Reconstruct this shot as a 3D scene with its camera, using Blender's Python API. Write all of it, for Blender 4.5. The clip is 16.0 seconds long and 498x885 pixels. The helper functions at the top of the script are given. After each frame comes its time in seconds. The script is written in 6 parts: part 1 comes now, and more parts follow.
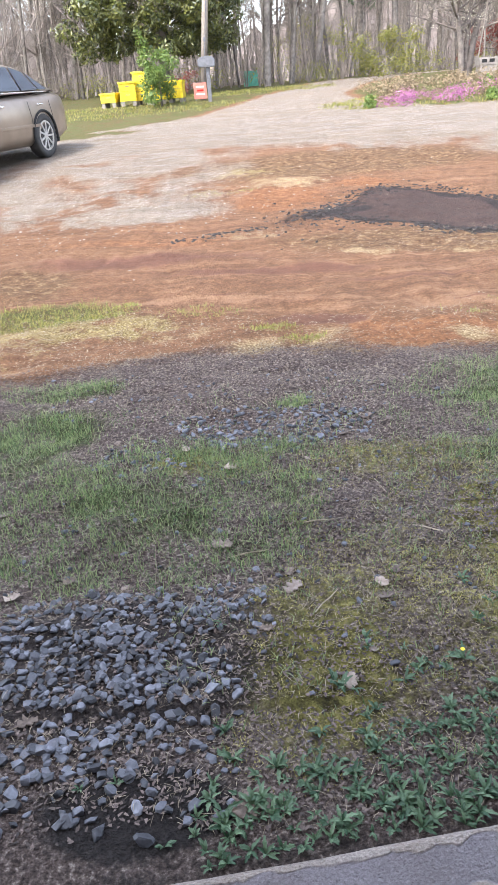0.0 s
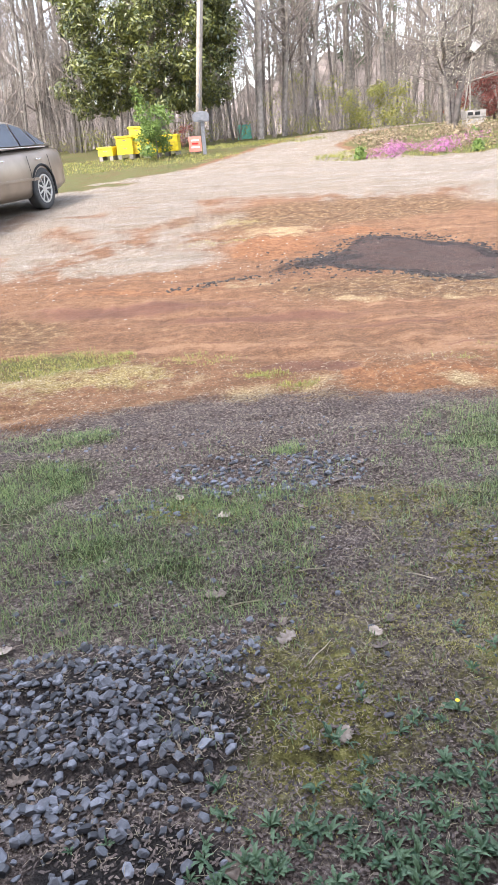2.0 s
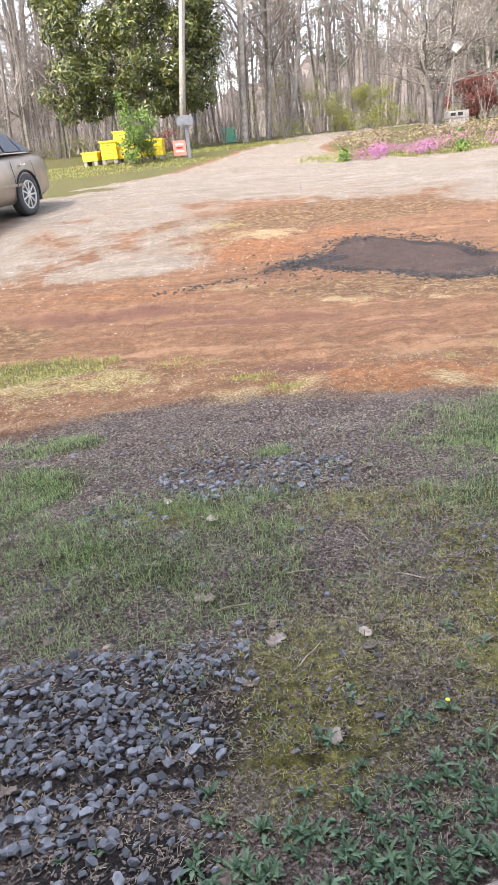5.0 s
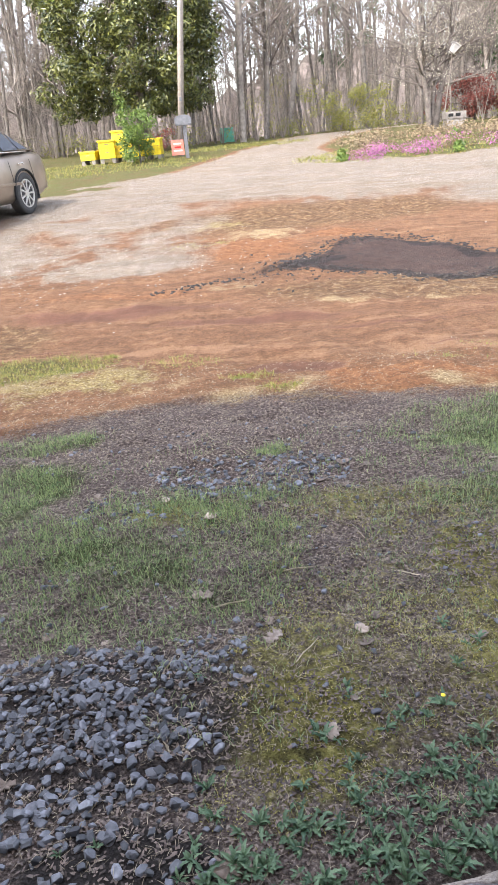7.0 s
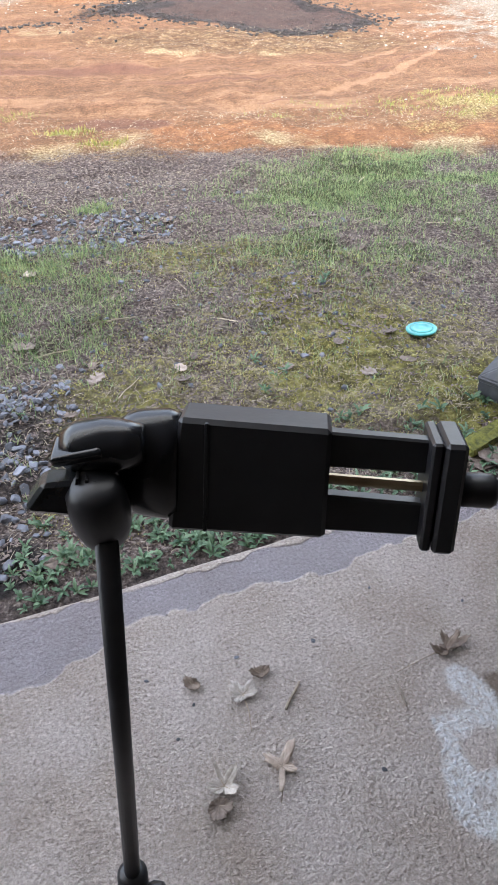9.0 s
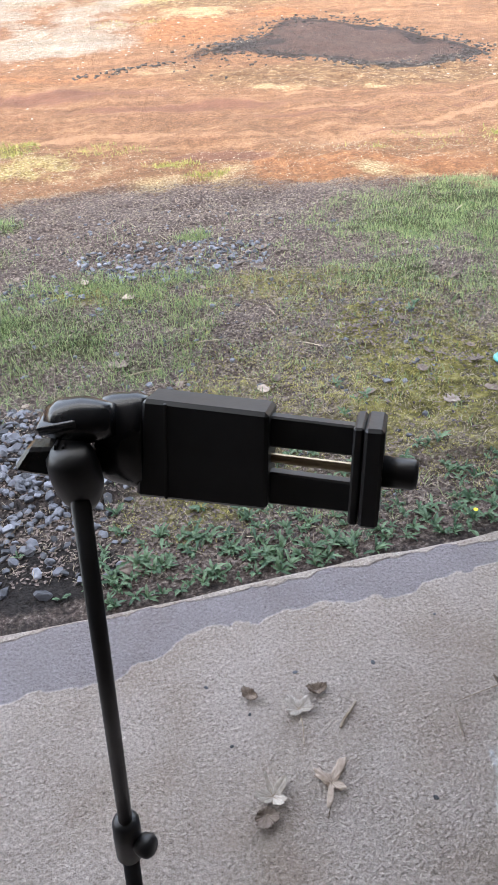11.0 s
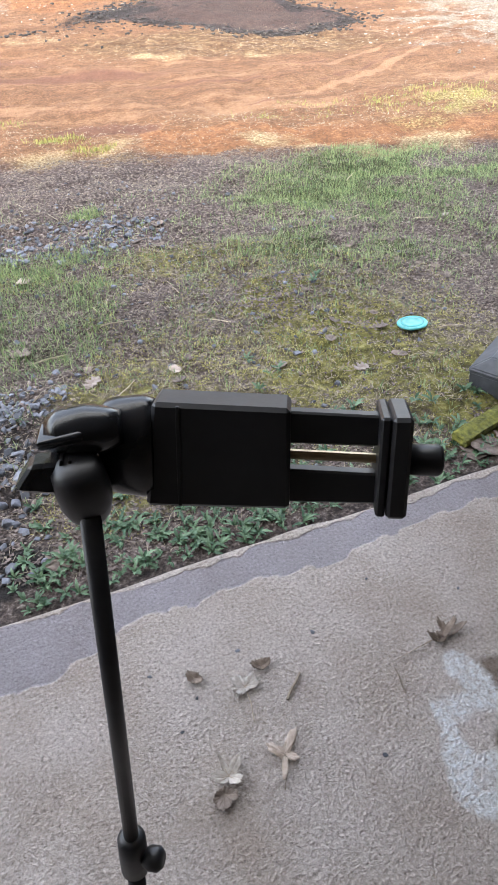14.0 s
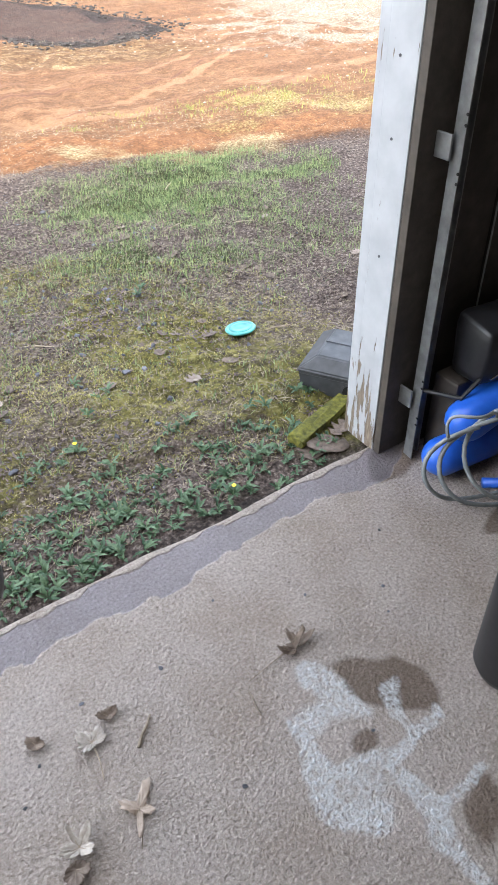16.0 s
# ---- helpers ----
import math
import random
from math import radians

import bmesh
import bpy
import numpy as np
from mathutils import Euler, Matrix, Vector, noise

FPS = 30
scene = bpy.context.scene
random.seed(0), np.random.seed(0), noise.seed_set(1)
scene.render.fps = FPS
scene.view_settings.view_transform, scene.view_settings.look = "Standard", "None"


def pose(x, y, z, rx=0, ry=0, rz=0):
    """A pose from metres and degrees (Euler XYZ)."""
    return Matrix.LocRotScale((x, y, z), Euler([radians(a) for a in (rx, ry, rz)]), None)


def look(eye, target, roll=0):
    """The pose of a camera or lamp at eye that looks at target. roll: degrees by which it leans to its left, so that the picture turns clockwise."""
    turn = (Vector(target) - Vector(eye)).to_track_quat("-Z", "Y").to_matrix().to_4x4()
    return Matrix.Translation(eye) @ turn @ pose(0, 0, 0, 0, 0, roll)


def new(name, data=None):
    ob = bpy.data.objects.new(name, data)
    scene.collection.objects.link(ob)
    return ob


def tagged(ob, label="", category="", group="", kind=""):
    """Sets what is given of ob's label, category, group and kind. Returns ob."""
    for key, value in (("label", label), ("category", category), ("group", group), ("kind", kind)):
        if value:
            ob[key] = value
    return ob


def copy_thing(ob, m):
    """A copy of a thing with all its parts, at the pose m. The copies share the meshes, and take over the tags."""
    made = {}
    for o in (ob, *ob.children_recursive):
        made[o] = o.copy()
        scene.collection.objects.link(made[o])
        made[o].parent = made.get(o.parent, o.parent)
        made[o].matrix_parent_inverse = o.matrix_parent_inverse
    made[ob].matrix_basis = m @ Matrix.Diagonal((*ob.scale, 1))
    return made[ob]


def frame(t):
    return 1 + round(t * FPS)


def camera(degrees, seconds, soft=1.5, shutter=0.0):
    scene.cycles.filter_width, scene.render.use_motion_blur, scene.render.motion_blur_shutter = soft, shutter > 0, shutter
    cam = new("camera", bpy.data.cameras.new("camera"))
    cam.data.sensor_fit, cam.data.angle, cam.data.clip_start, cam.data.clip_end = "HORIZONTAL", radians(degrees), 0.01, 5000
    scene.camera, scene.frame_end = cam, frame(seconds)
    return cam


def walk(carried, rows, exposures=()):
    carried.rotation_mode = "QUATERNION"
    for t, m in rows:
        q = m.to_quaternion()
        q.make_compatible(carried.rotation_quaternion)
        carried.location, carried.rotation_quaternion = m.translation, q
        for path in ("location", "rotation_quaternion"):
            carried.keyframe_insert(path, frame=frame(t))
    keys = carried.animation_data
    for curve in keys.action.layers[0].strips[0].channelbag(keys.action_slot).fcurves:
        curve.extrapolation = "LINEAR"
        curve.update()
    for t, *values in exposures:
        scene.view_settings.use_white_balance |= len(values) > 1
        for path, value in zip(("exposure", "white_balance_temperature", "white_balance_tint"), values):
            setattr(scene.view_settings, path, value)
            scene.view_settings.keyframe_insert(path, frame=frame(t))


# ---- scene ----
cam = camera(38.6, 16.0, soft=1.5)
EXPOSURES = [(0, 1.88, 6250, 12), (1.5, 1.92, 6400, 12), (7.8, 1.83, 6550, 12), (8.5, 1.9, 6500, 11), (9.2, 2.3, 6550, 10), (14.5, 2.32, 6700, 9), (16, 2.46, 6800, 8)]
PATH = [
    (0, (0.446, 0.082, 1.332), (0.409, 1.87, 0.438), -4.4),
    (0.5, (0.455, 0.073, 1.349), (0.411, 1.875, 0.482), -4.7),
    (1, (0.458, 0.067, 1.364), (0.422, 1.885, 0.532), -4.6),
    (1.5, (0.458, 0.074, 1.356), (0.435, 1.907, 0.555), -4.4),
    (2, (0.463, 0.072, 1.36), (0.443, 1.911, 0.574), -4.7),
    (2.5, (0.461, 0.072, 1.364), (0.446, 1.912, 0.581), -4.9),
    (3, (0.466, 0.077, 1.359), (0.457, 1.917, 0.576), -5.2),
    (3.5, (0.468, 0.084, 1.353), (0.469, 1.924, 0.568), -5.4),
    (4, (0.48, 0.084, 1.352), (0.481, 1.923, 0.564), -5.7),
    (6.5, (0.472, 0.067, 1.356), (0.49, 1.914, 0.588), -5.0),
    (7, (0.474, 0.063, 1.355), (0.489, 1.904, 0.573), -5.2),
    (7.5, (0.482, 0.06, 1.346), (0.502, 1.885, 0.527), -5.3),
    (8, (0.535, 0.036, 1.314), (0.576, 1.81, 0.391), -5.4),
    (8.5, (0.532, -0.056, 1.288), (0.774, 1.572, 0.15), -2.8),
    (9, (0.528, -0.093, 1.252), (0.899, 1.398, -0.028), 0.1),
    (9.5, (0.578, -0.146, 1.275), (0.849, 1.385, 0.017), -1.4),
    (10, (0.578, -0.16, 1.276), (0.736, 1.41, 0.047), -2.8),
    (10.2, (0.578, -0.157, 1.262), (0.698, 1.427, 0.046), -3.2),
    (12.3, (0.56, -0.142, 1.273), (0.69, 1.436, 0.051), -4.4),
    (12.5, (0.557, -0.143, 1.276), (0.702, 1.428, 0.047), -4.3),
    (13, (0.561, -0.14, 1.267), (0.762, 1.41, 0.019), -3.8),
    (13.5, (0.551, -0.131, 1.268), (0.825, 1.395, 0.004), -3.0),
    (14, (0.534, -0.12, 1.262), (0.905, 1.372, -0.016), -1.8),
    (14.5, (0.582, -0.091, 1.249), (1.009, 1.376, -0.041), -1.9),
    (15, (0.665, -0.069, 1.252), (1.085, 1.418, -0.018), -4.0),
    (15.5, (0.67, -0.079, 1.243), (1.271, 1.342, -0.029), -2.4),
    (16, (0.662, -0.09, 1.238), (1.362, 1.288, -0.031), -1.2),
]
walk(cam, [(t, look(eye, target, roll)) for t, eye, target, roll in PATH], EXPOSURES)

# ---- light ----
SUN = Vector((-0.536, -0.619, 1.0)).normalized()
world = bpy.data.worlds.new("sky")
scene.world = world
world.use_nodes = True
wn = world.node_tree
sky = wn.nodes.new("ShaderNodeTexSky")
sky.sky_type, sky.sun_disc = "NISHITA", False
sky.sun_elevation, sky.sun_rotation = math.asin(SUN.z), math.atan2(SUN.x, SUN.y)
sky.air_density, sky.dust_density = 1.0, 2.5
haze = wn.nodes.new("ShaderNodeHueSaturation")
haze.inputs["Saturation"].default_value = 0.55
wn.links.new(sky.outputs[0], haze.inputs["Color"])
wn.links.new(haze.outputs[0], wn.nodes["Background"].inputs[0])
wn.nodes["Background"].inputs[1].default_value = 0.27
lamp = bpy.data.lights.new("sun", "SUN")
lamp.energy, lamp.angle, lamp.color = 1.55, radians(0.6), (1.0, 0.94, 0.84)
# Area lamp added under the door head, boosting the skylight on the slab.
door_sky_fill = bpy.data.lights.new("door_sky_fill", "AREA")
door_sky_fill.shape, door_sky_fill.size, door_sky_fill.size_y, door_sky_fill.energy, door_sky_fill.color = "RECTANGLE", 4.2, 0.7, 7.0, (0.95, 0.97, 1.0)
new("door_sky_fill", door_sky_fill).matrix_world = look((-0.3, 0.62, 2.48), (-0.25, 0.25, 0.0))
new("sun", lamp).matrix_world = look(SUN * 60, (0, 0, 0))

# ---- materials ----
def ramp(nt, fac, stops):
    r = nt.nodes.new("ShaderNodeValToRGB")
    el = r.color_ramp.elements
    while len(el) < len(stops):
        el.new(0.5)
    for e, (p, c) in zip(el, stops):
        e.position, e.color = p, (*c, 1)
    nt.links.new(fac, r.inputs[0])
    return r.outputs[0]


def noise_tex(nt, vec, scale, detail=4, rough=0.6):
    n = nt.nodes.new("ShaderNodeTexNoise")
    n.inputs["Scale"].default_value, n.inputs["Detail"].default_value, n.inputs["Roughness"].default_value = scale, detail, rough
    if vec:
        nt.links.new(vec, n.inputs["Vector"])
    return n.outputs[0]


def mixc(nt, fac, a, b, mode="MIX"):
    m = nt.nodes.new("ShaderNodeMix")
    m.data_type, m.blend_type = "RGBA", mode
    for sock, v in ((m.inputs[0], fac), (m.inputs[6], a), (m.inputs[7], b)):
        if isinstance(v, bpy.types.NodeSocket):
            nt.links.new(v, sock)
        elif isinstance(v, tuple):
            sock.default_value = (*v, 1)
        else:
            sock.default_value = v
    return m.outputs[2]


def calc(nt, op, a, b=0.0, clamp=False):
    m = nt.nodes.new("ShaderNodeMath")
    m.operation, m.use_clamp = op, clamp
    for sock, v in ((m.inputs[0], a), (m.inputs[1], b)):
        if isinstance(v, bpy.types.NodeSocket):
            nt.links.new(v, sock)
        else:
            sock.default_value = v
    return m.outputs[0]


def bumped(nt, bsdf, height, dist, strength=1.0):
    b = nt.nodes.new("ShaderNodeBump")
    b.inputs["Distance"].default_value, b.inputs["Strength"].default_value = dist, strength
    nt.links.new(height, b.inputs["Height"])
    nt.links.new(b.outputs[0], bsdf.inputs["Normal"])


def blank(name, rough=0.8, metal=0.0, spec=0.5):
    m = bpy.data.materials.new(name)
    m.use_nodes = True
    b = m.node_tree.nodes["Principled BSDF"]
    b.inputs["Roughness"].default_value, b.inputs["Metallic"].default_value = rough, metal
    b.inputs["Specular IOR Level"].default_value = spec
    return m, m.node_tree, b


def surface(name, c1, c2, scale=20.0, rough=0.8, metal=0.0, bump=0.002, spread=0.0, big=0.0, spec=0.5):
    """Two-tone grain; spread: how far alike pieces differ; big: a second, coarse scale of stains."""
    m, nt, b = blank(name, rough, metal, spec)
    tc = nt.nodes.new("ShaderNodeTexCoord").outputs["Object"]
    f = noise_tex(nt, tc, scale)
    col = ramp(nt, f, [(0.3, c1), (0.7, c2)])
    if big:
        g = ramp(nt, noise_tex(nt, tc, big, 3), [(0.3, (0.62, 0.62, 0.62)), (0.65, (1.1, 1.1, 1.1))])
        col = mixc(nt, 1.0, col, g, "MULTIPLY")
    if spread:
        oi = nt.nodes.new("ShaderNodeObjectInfo").outputs["Random"]
        gi = nt.nodes.new("ShaderNodeNewGeometry").outputs["Random Per Island"]
        both = calc(nt, "FRACT", calc(nt, "ADD", oi, gi))
        lo, hi = 1 - spread, 1 + spread
        col = mixc(nt, 1.0, col, ramp(nt, both, [(0, (lo, lo, lo)), (1, (hi, hi, hi * 0.97))]), "MULTIPLY")
    nt.links.new(col, b.inputs["Base Color"])
    if bump:
        bumped(nt, b, f, bump)
    return m


def leafy(name, c1, c2, rough=0.5, glow=0.35):
    """Leaves: colour differs leaf by leaf, light passes through."""
    m, nt, b = blank(name, rough)
    gi = nt.nodes.new("ShaderNodeNewGeometry").outputs["Random Per Island"]
    oi = nt.nodes.new("ShaderNodeObjectInfo").outputs["Random"]
    col = ramp(nt, calc(nt, "FRACT", calc(nt, "ADD", gi, oi)), [(0, c1), (1, c2)])
    tc = nt.nodes.new("ShaderNodeTexCoord").outputs["Object"]
    col = mixc(nt, 0.5, col, mixc(nt, 1.0, col, ramp(nt, noise_tex(nt, tc, 60), [(0.3, (0.5, 0.5, 0.5)), (0.7, (1.4, 1.4, 1.3))]), "MULTIPLY"))
    nt.links.new(col, b.inputs["Base Color"])
    t = nt.nodes.new("ShaderNodeBsdfTranslucent")
    nt.links.new(col, t.inputs[0])
    mx = nt.nodes.new("ShaderNodeMixShader")
    mx.inputs[0].default_value = glow
    nt.links.new(b.outputs[0], mx.inputs[1])
    nt.links.new(t.outputs[0], mx.inputs[2])
    nt.links.new(mx.outputs[0], nt.nodes["Material Output"].inputs[0])
    return m


def masked(nt, name, edge, size=0.5):
    """The four zones kept in a mesh attribute, with ragged edges. edge: a noise."""
    a = nt.nodes.new("ShaderNodeAttribute")
    a.attribute_name = name
    sep = nt.nodes.new("ShaderNodeSeparateColor")
    nt.links.new(a.outputs["Color"], sep.inputs[0])
    res = []
    for v in (sep.outputs[0], sep.outputs[1], sep.outputs[2], a.outputs["Alpha"]):
        k = calc(nt, "ADD", v, calc(nt, "MULTIPLY", calc(nt, "SUBTRACT", edge, 0.5), 1.3 * size))
        mr = nt.nodes.new("ShaderNodeMapRange")
        mr.interpolation_type = "SMOOTHSTEP"
        mr.inputs[1].default_value, mr.inputs[2].default_value = 0.3, 0.7
        nt.links.new(k, mr.inputs[0])
        res.append(mr.outputs[0])
    return res


def ground_material():
    m, nt, b = blank("earth", 0.95, 0, 0.2)
    tc = nt.nodes.new("ShaderNodeTexCoord").outputs["Object"]
    fine, mid, coarse, crumb = noise_tex(nt, tc, 170, 3), noise_tex(nt, tc, 38, 5, 0.7), noise_tex(nt, tc, 3.0, 6, 0.7), noise_tex(nt, tc, 75, 4, 0.7)
    clod = noise_tex(nt, tc, 14, 6, 0.75)
    mp = nt.nodes.new("ShaderNodeMapping")
    mp.inputs["Scale"].default_value = (0.5, 5.0, 1)
    mp.inputs["Rotation"].default_value = (0, 0, radians(-6))
    nt.links.new(tc, mp.inputs[0])
    ruts = calc(nt, "ADD", calc(nt, "MULTIPLY", noise_tex(nt, mp.outputs[0], 1.1, 9, 0.74), 0.7), calc(nt, "MULTIPLY", clod, 0.3))
    edge = calc(nt, "ADD", calc(nt, "MULTIPLY", coarse, 0.5), calc(nt, "MULTIPLY", mid, 0.5))
    ragged = calc(nt, "ADD", calc(nt, "MULTIPLY", clod, 0.55), calc(nt, "MULTIPLY", mid, 0.45))
    clay, grav, char, straw = masked(nt, "zone_a", edge, 0.9)
    moss, green, soil, lawn = masked(nt, "zone_b", edge, 0.9)
    light, dark, orange, brown = masked(nt, "zone_c", calc(nt, "ADD", calc(nt, "MULTIPLY", ruts, 0.6), calc(nt, "MULTIPLY", ragged, 0.4)), 1.1)
    rim, pale, turf, _ = masked(nt, "zone_d", ragged, 1.2)
    speck = ramp(nt, crumb, [(0.30, (0.55, 0.55, 0.55)), (0.45, (0.88, 0.88, 0.88)), (0.56, (1.08, 1.08, 1.08)), (0.70, (1.65, 1.7, 1.75))])
    tones = ramp(nt, clod, [(0.32, (0.84, 0.83, 0.82)), (0.68, (1.15, 1.16, 1.17))])
    col = ramp(nt, crumb, [(0.3, (0.026, 0.019, 0.017)), (0.46, (0.105, 0.078, 0.068)), (0.57, (0.205, 0.158, 0.137)), (0.68, (0.46, 0.39, 0.34))])
    col = mixc(nt, moss, col, ramp(nt, ragged, [(0.36, (0.030, 0.026, 0.014)), (0.45, (0.10, 0.088, 0.03)), (0.54, (0.21, 0.19, 0.055)), (0.64, (0.42, 0.37, 0.14))]))
    col = mixc(nt, green, col, ramp(nt, crumb, [(0.3, (0.022, 0.026, 0.012)), (0.55, (0.085, 0.095, 0.042)), (0.75, (0.24, 0.20, 0.12))]))
    col = mixc(nt, soil, col, ramp(nt, crumb, [(0.3, (0.02, 0.017, 0.017)), (0.7, (0.055, 0.046, 0.043))]))
    clayc = ramp(nt, ruts, [(0.34, (0.12, 0.060, 0.034)), (0.50, (0.18, 0.097, 0.053)), (0.66, (0.25, 0.148, 0.083))])
    clayc = mixc(nt, brown, clayc, ramp(nt, clod, [(0.35, (0.09, 0.049, 0.026)), (0.52, (0.15, 0.088, 0.046)), (0.68, (0.26, 0.185, 0.10))]))
    clayc = mixc(nt, orange, clayc, ramp(nt, clod, [(0.35, (0.17, 0.076, 0.036)), (0.65, (0.26, 0.130, 0.062))]))
    rough = mixc(nt, 1.0, mixc(nt, 1.0, clayc, speck, "MULTIPLY"), tones, "MULTIPLY")
    smoothc = mixc(nt, dark, ramp(nt, ruts, [(0.36, (0.21, 0.117, 0.067)), (0.64, (0.31, 0.184, 0.108))]), ramp(nt, ruts, [(0.36, (0.115, 0.055, 0.037)), (0.64, (0.17, 0.086, 0.056))]))
    smoothc = mixc(nt, 0.45, smoothc, mixc(nt, 1.0, smoothc, speck, "MULTIPLY"))
    clayc = mixc(nt, calc(nt, "MAXIMUM", light, dark), rough, smoothc)
    col = mixc(nt, clay, col, clayc)
    col = mixc(nt, turf, col, ramp(nt, crumb, [(0.32, (0.075, 0.05, 0.022)), (0.48, (0.20, 0.15, 0.06)), (0.66, (0.46, 0.38, 0.19))]))
    col = mixc(nt, straw, col, ramp(nt, crumb, [(0.32, (0.12, 0.075, 0.04)), (0.48, (0.25, 0.175, 0.092)), (0.64, (0.52, 0.42, 0.26))]))
    gr = ramp(nt, crumb, [(0.32, (0.045, 0.034, 0.026)), (0.45, (0.15, 0.124, 0.098)), (0.56, (0.27, 0.24, 0.205)), (0.66, (0.62, 0.585, 0.54))])
    gr = mixc(nt, 1.0, gr, ramp(nt, ruts, [(0.42, (0.86, 0.76, 0.66)), (0.55, (1.04, 1.03, 1.02))]), "MULTIPLY")
    col = mixc(nt, grav, col, gr)
    col = mixc(nt, pale, col, ramp(nt, crumb, [(0.3, (0.06, 0.044, 0.032)), (0.45, (0.165, 0.132, 0.098)), (0.56, (0.29, 0.25, 0.20)), (0.68, (0.60, 0.56, 0.49))]))
    col = mixc(nt, lawn, col, ramp(nt, edge, [(0.35, (0.168, 0.104, 0.056)), (0.5, (0.096, 0.092, 0.032)), (0.62, (0.060, 0.080, 0.022))]))
    col = mixc(nt, char, col, ramp(nt, crumb, [(0.3, (0.018, 0.013, 0.012)), (0.48, (0.054, 0.036, 0.031)), (0.60, (0.095, 0.061, 0.05)), (0.72, (0.22, 0.15, 0.12))]))
    col = mixc(nt, rim, col, ramp(nt, crumb, [(0.35, (0.008, 0.007, 0.007)), (0.58, (0.036, 0.029, 0.028)), (0.72, (0.12, 0.09, 0.08))]))
    col = mixc(nt, 0.5, col, mixc(nt, 1.0, col, ramp(nt, coarse, [(0.3, (0.6, 0.58, 0.56)), (0.7, (1.3, 1.3, 1.3))]), "MULTIPLY"))
    nt.links.new(col, b.inputs["Base Color"])
    bumped(nt, b, calc(nt, "ADD", calc(nt, "ADD", mid, calc(nt, "MULTIPLY", fine, 0.4)), calc(nt, "MULTIPLY", clod, 0.8)), 0.04, 1.0)
    return m


def slab_material():
    m, nt, b = blank("concrete", 0.9, 0, 0.3)
    tc = nt.nodes.new("ShaderNodeTexCoord").outputs["Object"]
    pits, mid, coarse = noise_tex(nt, tc, 150, 4, 0.7), noise_tex(nt, tc, 88, 4, 0.75), noise_tex(nt, tc, 4.5, 5, 0.65)
    edge = calc(nt, "ADD", calc(nt, "MULTIPLY", coarse, 0.6), calc(nt, "MULTIPLY", mid, 0.4))
    wet, salt, damp, brush = masked(nt, "zone_a", edge, 0.5)
    # Tones darken in the pits, putting shade into colour on top of the bump.
    col = ramp(nt, pits, [(0.30, (0.245, 0.202, 0.176)), (0.40, (0.435, 0.367, 0.322)), (0.56, (0.575, 0.493, 0.44)), (0.70, (0.75, 0.665, 0.61))])
    col = mixc(nt, 0.7, col, mixc(nt, 1.0, col, ramp(nt, coarse, [(0.3, (0.74, 0.68, 0.62)), (0.5, (0.97, 0.96, 0.95)), (0.68, (1.14, 1.15, 1.18))]), "MULTIPLY"))
    smooth = mixc(nt, 0.6, col, (0.52, 0.455, 0.40))
    col = mixc(nt, brush, col, smooth)
    col = mixc(nt, damp, col, mixc(nt, 1.0, col, (0.47, 0.425, 0.385), "MULTIPLY"))
    col = mixc(nt, wet, col, mixc(nt, 0.25, mixc(nt, 1.0, col, (0.54, 0.54, 0.615), "MULTIPLY"), (0.235, 0.235, 0.275)))
    saltc = calc(nt, "MULTIPLY", salt, ramp(nt, calc(nt, "ADD", calc(nt, "MULTIPLY", mid, 0.5), calc(nt, "MULTIPLY", pits, 0.5)), [(0.40, (0.1, 0.1, 0.1)), (0.62, (1, 1, 1))]))
    col = mixc(nt, saltc, col, (0.86, 0.87, 0.89))
    nt.links.new(col, b.inputs["Base Color"])
    nt.links.new(calc(nt, "SUBTRACT", 0.92, calc(nt, "MULTIPLY", wet, 0.42)), b.inputs["Roughness"])
    h = calc(nt, "MULTIPLY", calc(nt, "ADD", calc(nt, "MULTIPLY", pits, 0.7), calc(nt, "MULTIPLY", mid, 1.3)), calc(nt, "SUBTRACT", 1.0, calc(nt, "MULTIPLY", calc(nt, "MAXIMUM", wet, brush), 0.45)))
    bumped(nt, b, h, 0.024, 1.0)
    return m


def paint_material():
    m, nt, b = blank("worn_white_paint", 0.55)
    tc = nt.nodes.new("ShaderNodeTexCoord").outputs["Object"]
    mp = nt.nodes.new("ShaderNodeMapping")
    mp.inputs["Scale"].default_value = (1, 1, 0.16)
    nt.links.new(tc, mp.inputs[0])
    flake, grain = noise_tex(nt, mp.outputs[0], 55, 5, 0.6), noise_tex(nt, mp.outputs[0], 160, 3)
    sep = nt.nodes.new("ShaderNodeSeparateXYZ")
    nt.links.new(tc, sep.inputs[0])
    low = nt.nodes.new("ShaderNodeMapRange")
    low.inputs[1].default_value, low.inputs[2].default_value, low.inputs[3].default_value, low.inputs[4].default_value = 0.02, 0.40, 0.22, 0.0
    nt.links.new(sep.outputs[2], low.inputs[0])
    bare = ramp(nt, calc(nt, "ADD", flake, low.outputs[0]), [(0.66, (0, 0, 0)), (0.69, (1, 1, 1))])
    wood = ramp(nt, grain, [(0.3, (0.10, 0.075, 0.055)), (0.7, (0.30, 0.24, 0.18))])
    white = ramp(nt, noise_tex(nt, tc, 9, 4), [(0.3, (0.38, 0.39, 0.41)), (0.7, (0.49, 0.50, 0.52))])
    nt.links.new(mixc(nt, bare, white, wood), b.inputs["Base Color"])
    bumped(nt, b, calc(nt, "SUBTRACT", calc(nt, "MULTIPLY", grain, 0.25), bare), 0.0015)
    return m


